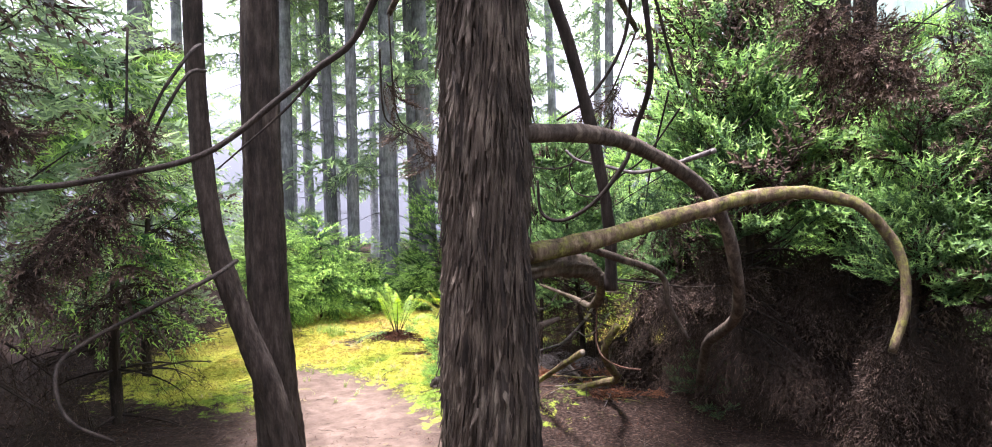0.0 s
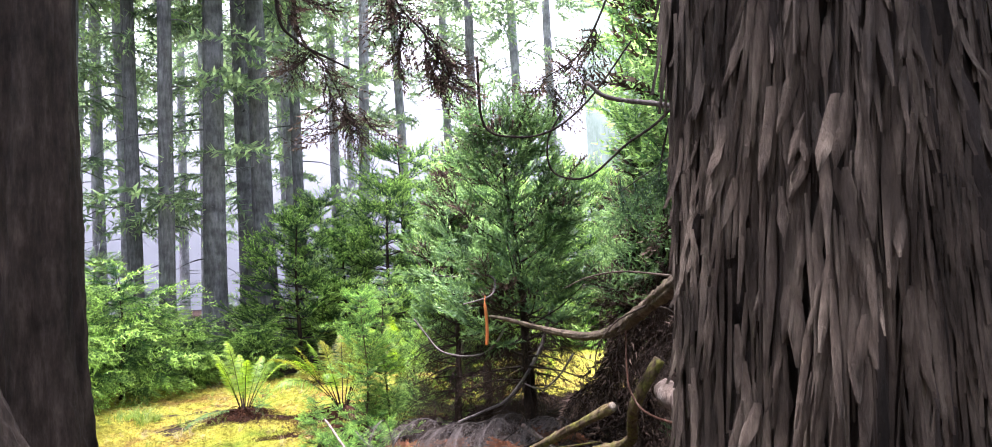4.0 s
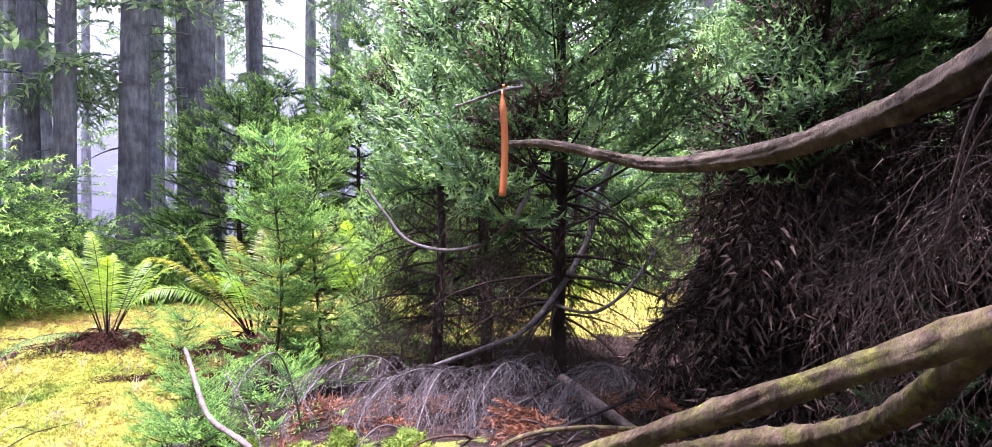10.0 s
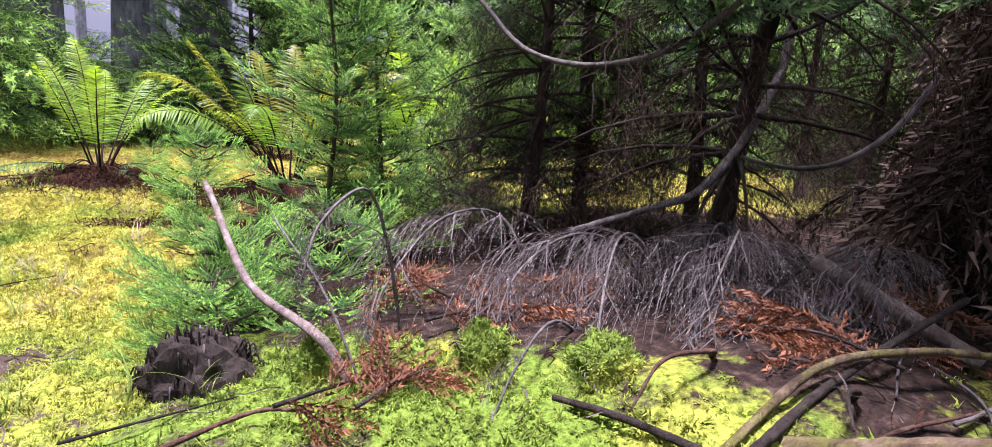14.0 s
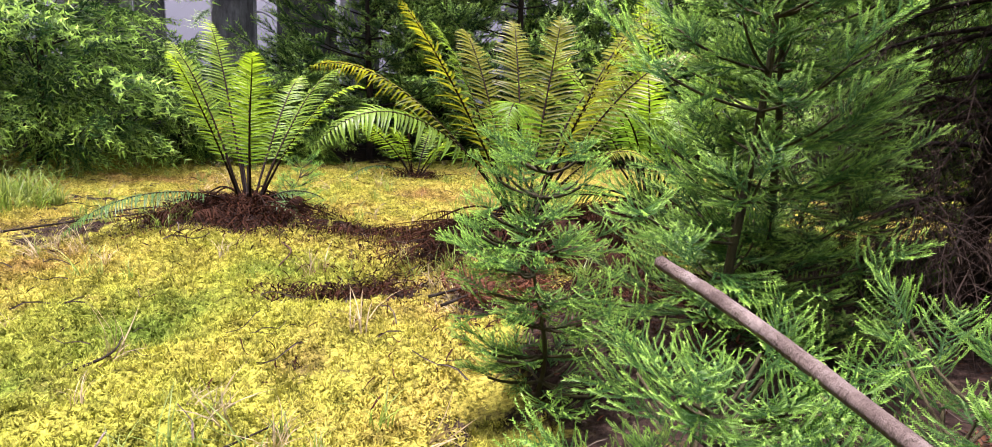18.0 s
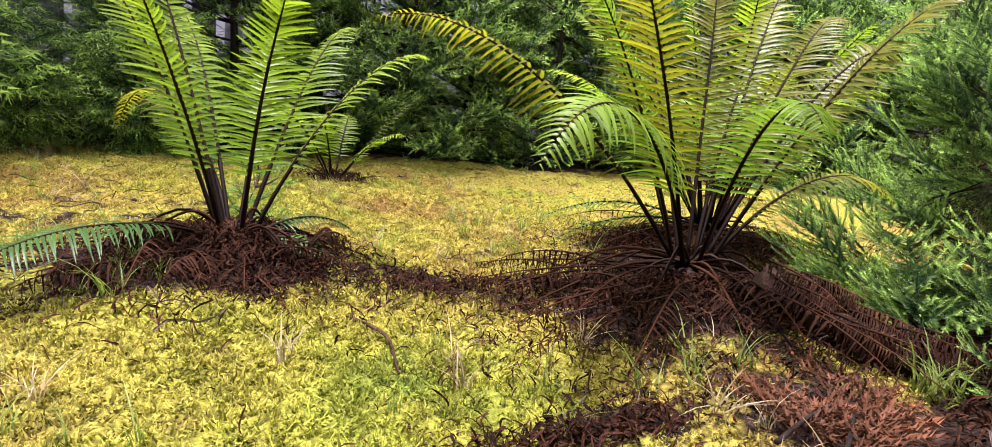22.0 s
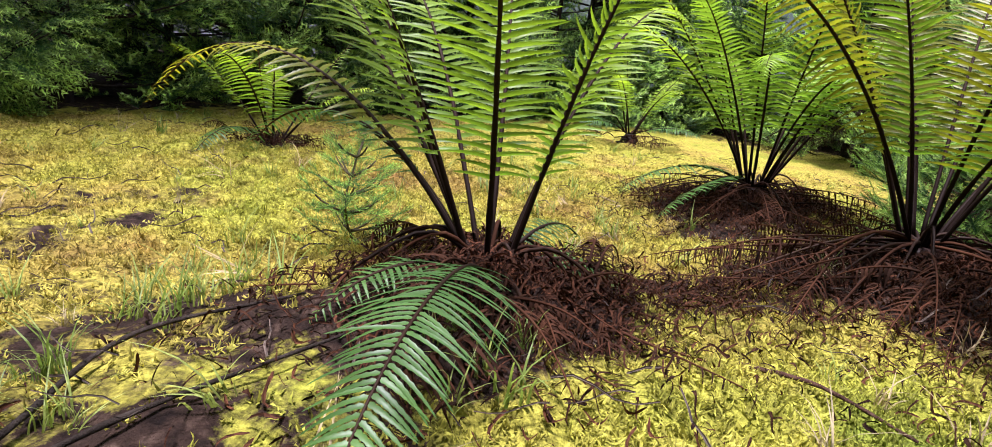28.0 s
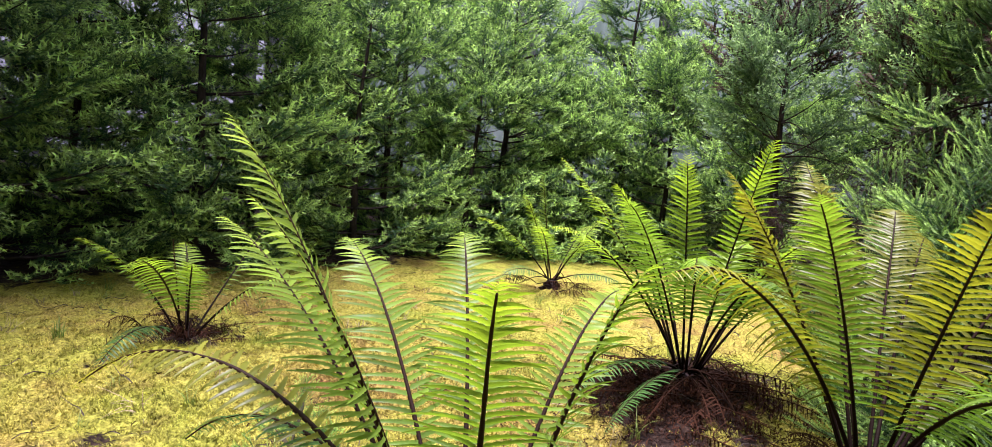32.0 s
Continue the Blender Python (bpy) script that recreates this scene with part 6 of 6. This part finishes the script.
for k, (x, y, az, ln) in enumerate(((-0.78, 7.62, 0.5, 0.22), (-0.8, 7.7, 0.2, 0.2), (0.72, 5.6, 0.2, 0.3), (1.0, 5.8, 2.9, 0.3), (1.25, 5.6, 0.6, 0.3), (0.9, 5.95, 1.0, 0.3), (1.4, 5.7, 2.6, 0.3), (0.55, 5.85, 2.2, 0.25), (0.62, 6.0, 0.6, 0.3), (-0.42, 6.0, 0.3, 0.22), (-0.3, 5.95, 0.6, 0.16), (-0.15, 6.22, 0.1, 0.2), (0.1, 6.3, 0.8, 0.3), (-0.05, 6.4, 2.4, 0.25), (0.9, 5.6, 0.4, 0.3), (-0.1, 6.6, 1.5, 0.3), (0.5, 5.75, 2.0, 0.25))):
    c, sn = math.cos(az) * ln, math.sin(az) * ln
    dead_bough([(x, y, gz(x, y) + 0.035), (x + c * 0.5, y + sn * 0.5, gz(x, y) + 0.05), (x + c, y + sn, gz(x + c, y + sn) + 0.02)], 9, 0.42, 330 + k, NEEDLE_RUST, BARK_DARK, "rust-brown fallen cedar spray lying on the moss", 0.004, SPRAY_MID)


# ---- moss, litter and grass ----
def scatter(n, lo, hi, keep, seed):
    rng = np.random.default_rng(seed)
    x, y = rng.uniform(lo[0], hi[0], n), rng.uniform(lo[1], hi[1], n)
    k = rng.random(n) < keep(x, y)
    return x[k], y[k], rng


def floor_z(x, y):
    """Height of the ground's own mesh under each point."""
    i = np.clip(np.searchsorted(gx, x) - 1, 0, len(gx) - 2)
    j = np.clip(np.searchsorted(gy, y) - 1, 0, len(gy) - 2)
    u, v = (x - gx[i]) / (gx[i + 1] - gx[i]), (y - gy[j]) / (gy[j + 1] - gy[j])
    return (GZ[i, j] * (1 - u) + GZ[i + 1, j] * u) * (1 - v) + (GZ[i, j + 1] * (1 - u) + GZ[i + 1, j + 1] * u) * v


def moss_keep(x, y):
    m = moss_share(x, y) * (1 - np.clip(dirt_share(x, y) * 1.3, 0, 1))
    near = np.clip(1.45 - 0.5 * np.hypot(x + 1.3, (y - 7.6) * 0.7), 0.1, 1)
    return np.clip(m * 1.6 - 0.45, 0, 1) * near


x, y, rng = scatter(330000, (-3.4, 5.3), (2.0, 11.8), moss_keep, 5)
n = len(x)
up = np.stack([rng.normal(0, 0.25, n), rng.normal(0, 0.25, n), np.ones(n)], -1)
up /= np.linalg.norm(up, axis=1, keepdims=True)
m = orient(np.stack([x, y, floor_z(x, y)], -1), rng.normal(0, 1, (n, 3)), up, rng.uniform(0.7, 1.5, n))
m[:, :, 2] = up * np.linalg.norm(m[:, :, 0], axis=1, keepdims=True)
tagged(foliage("moss_tufts", m, TUFTS, MOSS, None, 5), "feathery yellow-green moss covering the clearing", "moss", kind="stuff")


def litter_keep(x, y):
    g = np.exp(-(((x + 1.36) / 0.45) ** 2 + ((y - 8.55) / 0.35) ** 2)) + np.exp(-(((x + 0.45) / 0.65) ** 2 + ((y - 8.15) / 0.5) ** 2)) + np.exp(-(((x - 0.25) / 0.7) ** 2 + ((y - 8.85) / 0.45) ** 2))
    g = g + 0.5 * np.exp(-(((x + 0.9) / 0.5) ** 2 + ((y - 8.5) / 0.2) ** 2)) + 0.5 * np.exp(-(((x + 0.5) / 0.4) ** 2 + ((y - 7.5) / 0.3) ** 2)) + 0.6 * np.exp(-(((x + 0.61) / 0.25) ** 2 + ((y - 10.55) / 0.2) ** 2))
    return np.clip(g + 0.006 + 0.5 * np.clip(0.6 - moss_share(x, y), 0, 1) * (y > 4.6), 0, 1)


LEAFLET = []
for k in range(4):
    v, f = PINNA[3]
    w = v * np.array([0.03, 0.05, 0.05])
    w[:, 2] += 0.012 * np.sin(v[:, 0] * 3 + k) + 0.15 * w[:, 1] * (k - 1)
    w[:, 1] += 0.01 * np.sin(v[:, 0] * 4 + k)
    LEAFLET.append((w[f], np.full((len(f), 3), 0.15 + 0.25 * k)))
x, y, rng = scatter(34000, (-3.2, 4.6), (2.4, 11.4), litter_keep, 8)
for (cx, cy), sx, sy, cnt in (((-1.36, 8.6), 0.22, 0.17, 3500), ((-0.45, 8.15), 0.36, 0.27, 7000), ((0.25, 8.85), 0.36, 0.24, 7500), ((-0.9, 8.45), 0.28, 0.08, 1200), ((-0.45, 7.45), 0.18, 0.16, 2200), ((-1.0, 7.85), 0.16, 0.035, 700), ((-0.61, 10.55), 0.15, 0.12, 700)):
    lx, ly = cx + sx * rng.normal(0, 0.66, cnt), cy + sy * rng.normal(0, 0.66, cnt)
    x, y = np.concatenate([x, lx]), np.concatenate([y, ly])
n = len(x)
d = rng.normal(0, 1, (n, 3)) * (1, 1, 0.22)
m = orient(np.stack([x, y, floor_z(x, y) + rng.uniform(0.0, 0.03, n)], -1), d, np.tile([[0, 0, 1.0]], (n, 1)) + rng.normal(0, 0.35, (n, 3)), rng.uniform(0.35, 0.95, n))
tagged(foliage("fallen_leaflets", m, LEAFLET, FERN_DEAD, None, 8), "brown curled dead fern leaflets and litter", "leaf litter", kind="stuff")

TWIGLET = []
for k in range(3):
    s = np.linspace(0, 1, 6)[:, None]
    TWIGLET.append((ribbon(np.hstack([s * 0.14, 0.012 * np.sin(s * 4 + k), 0.008 * np.sin(s * 7)]), 0.0045, 0.5), None))
TWIGLET = [(t, np.full((len(t), 3), 0.35)) for t, _ in TWIGLET]
x, y, rng = scatter(2600, (-3.2, 4.6), (2.2, 11.4), lambda a, b: 0.35 + 0.6 * (1 - moss_share(a, b)), 9)
n = len(x)
m = orient(np.stack([x, y, floor_z(x, y) + rng.uniform(0.008, 0.03, n)], -1), rng.normal(0, 1, (n, 3)) * (1, 1, 0.12), np.tile([[0, 0, 1.0]], (n, 1)), rng.uniform(0.2, 1.0, n))
tagged(foliage("fallen_twigs", m, TWIGLET, TWIG_BROWN, None, 9), "small grey fallen twigs scattered on the ground", "twigs", kind="stuff")

BLADES = []
for k in range(4):
    rng = np.random.default_rng(80 + k)
    tr = []
    for j in range(12):
        az, ln = rng.uniform(0, 6.28), rng.uniform(0.05, 0.15)
        s = np.linspace(0, 1, 5)[:, None]
        h = np.array([[math.cos(az), math.sin(az), 0]])
        p = rng.normal(0, 0.01, 3) * (1, 1, 0) + h * s**1.8 * ln * rng.uniform(0.3, 0.9) + np.array([[0, 0, 1.0]]) * (s - 0.35 * s**2) * ln
        sd = np.array([-math.sin(az), math.cos(az), 0]) * 0.0016
        w = (1 - s**2)
        l, r = p - sd * w, p + sd * w
        tr += [np.stack([l[:-1], r[:-1], r[1:]], 1), np.stack([l[:-1], r[1:], l[1:]], 1)]
    t = np.concatenate(tr)
    BLADES.append((t, np.full((len(t), 3), rng.uniform(0, 1))))


def grass_keep(x, y):
    patch = np.array([noise.noise(Vector((a * 1.3, b * 1.3, 7))) for a, b in zip(x, y)])
    return np.clip(moss_share(x, y) * (0.12 + 1.5 * np.clip(patch, 0, 1) * (x < -0.2)), 0, 1)


for nm, cnt, sd, mt, lb in (("grass", 1500, 21, GRASS, "thin green grass blades growing in the moss"), ("dry_grass", 700, 22, GRASS_DRY, "pale dry grass blades on the moss")):
    x, y, rng = scatter(cnt, (-3.4, 6.0), (1.5, 11.6), grass_keep, sd)
    n = len(x)
    up = np.tile([[0, 0, 1.0]], (n, 1)) + rng.normal(0, 0.15 if nm == "grass" else 0.5, (n, 3))
    m = orient(np.stack([x, y, floor_z(x, y)], -1), rng.normal(0, 1, (n, 3)) * (1, 1, 0.1), up, rng.uniform(0.4, 1.1, n))
    tagged(foliage(nm, m, BLADES, mt, None, sd), lb, "grass", kind="stuff")

# ---- clumps of grass and sticks on the moss ----
def grass_clump(x, y, n, size, seed, mat, label, lean=0.15, wide=0.06):
    rng = np.random.default_rng(seed)
    root = empty("grass_clump", (x, y, gz(x, y)), label, "grass", "grass clumps")
    px, py = x + rng.normal(0, wide, n), y + rng.normal(0, wide, n)
    up = np.tile([[0, 0, 1.0]], (n, 1)) + rng.normal(0, lean, (n, 3))
    m = orient(np.stack([px - x, py - y, floor_z(px, py) - gz(x, y)], -1), rng.normal(0, 1, (n, 3)) * (1, 1, 0.1), up, size * rng.uniform(0.6, 1.2, n))
    tagged(foliage("grass_growth", m, BLADES, mat, root, seed), kind="stuff")
    return root


for k, (x, y, n, sz, w) in enumerate(((-2.31, 9.25, 26, 1.7, 0.09), (-2.6, 9.6, 18, 1.5, 0.09), (-1.68, 8.98, 16, 0.9, 0.08), (-1.55, 8.5, 8, 0.7, 0.05), (-0.72, 7.9, 5, 0.9, 0.03), (-0.42, 7.7, 6, 1.0, 0.03), (-1.9, 8.75, 10, 0.8, 0.06), (-1.2, 7.15, 7, 0.6, 0.07))):
    grass_clump(x, y, n, sz, 700 + k, GRASS, "tuft of thin green grass growing in the moss", 0.15, w)
for k, (x, y, n, sz, w) in enumerate(((-1.8, 8.28, 9, 1.0, 0.06), (-1.12, 7.2, 9, 0.8, 0.07), (-0.75, 7.75, 6, 0.8, 0.05), (-2.15, 8.5, 8, 0.9, 0.08), (-1.0, 6.95, 6, 0.7, 0.06))):
    grass_clump(x, y, n, sz, 720 + k, GRASS_DRY, "flattened tuft of pale dry grass on the moss", 0.7, w)
for k, (pts, r, mt, lb) in enumerate((
    ([(-1.29, 6.9), (-1.31, 7.05), (-1.32, 7.21)], 0.0035, WOOD_PALE, "pale dry stalk lying on the moss"),
    ([(-1.25, 6.96), (-1.2, 7.08), (-1.09, 7.22)], 0.003, BARK_DARK, "thin dark twig lying on the moss"),
    ([(-1.45, 7.44), (-1.41, 7.5), (-1.43, 7.62)], 0.003, BARK_DARK, "thin dark twig lying on the moss"),
    ([(-0.74, 6.1), (-0.62, 6.08), (-0.48, 6.12)], 0.003, BARK_DARK, "thin dark twig lying on the moss"),
    ([(-0.6, 5.98), (-0.45, 6.02), (-0.36, 6.0)], 0.005, BARK_RED, "reddish broken stick lying on the moss"),
    ([(0.5, 5.66), (0.72, 5.72), (0.98, 5.78)], 0.004, TWIG_GREY, "grey twig lying on the litter"),
    ([(0.62, 5.5), (0.8, 5.56), (1.1, 5.66)], 0.004, BARK_RED, "reddish twig lying on the litter"),
    ([(0.45, 5.55), (0.6, 5.7), (0.64, 5.9)], 0.003, TWIG_GREY, "grey twig lying on the litter"),
    ([(0.9, 5.45), (1.0, 5.62), (1.25, 5.8)], 0.004, TWIG_GREY, "grey twig lying on the litter"),
    ([(-1.95, 8.68), (-1.8, 8.78), (-1.6, 8.74)], 0.004, BARK_DARK, "dark dead fern stalk on the moss"),
    ([(-2.1, 8.55), (-1.9, 8.62), (-1.62, 8.6)], 0.004, BARK_DARK, "dark dead fern stalk on the moss"),
    ([(-1.2, 8.3), (-1.16, 8.2), (-1.18, 8.08)], 0.004, BARK_RED, "reddish twig lying on the moss"),
)):
    p = [(a, b, gz(a, b) + 0.012 + 0.01 * (i == 1)) for i, (a, b) in enumerate(pts)]
    sweeping_limb("fallen_twig", p, r, r * 0.5, mt, lb, "stick", "fallen sticks", seg=6, rough=0.15)
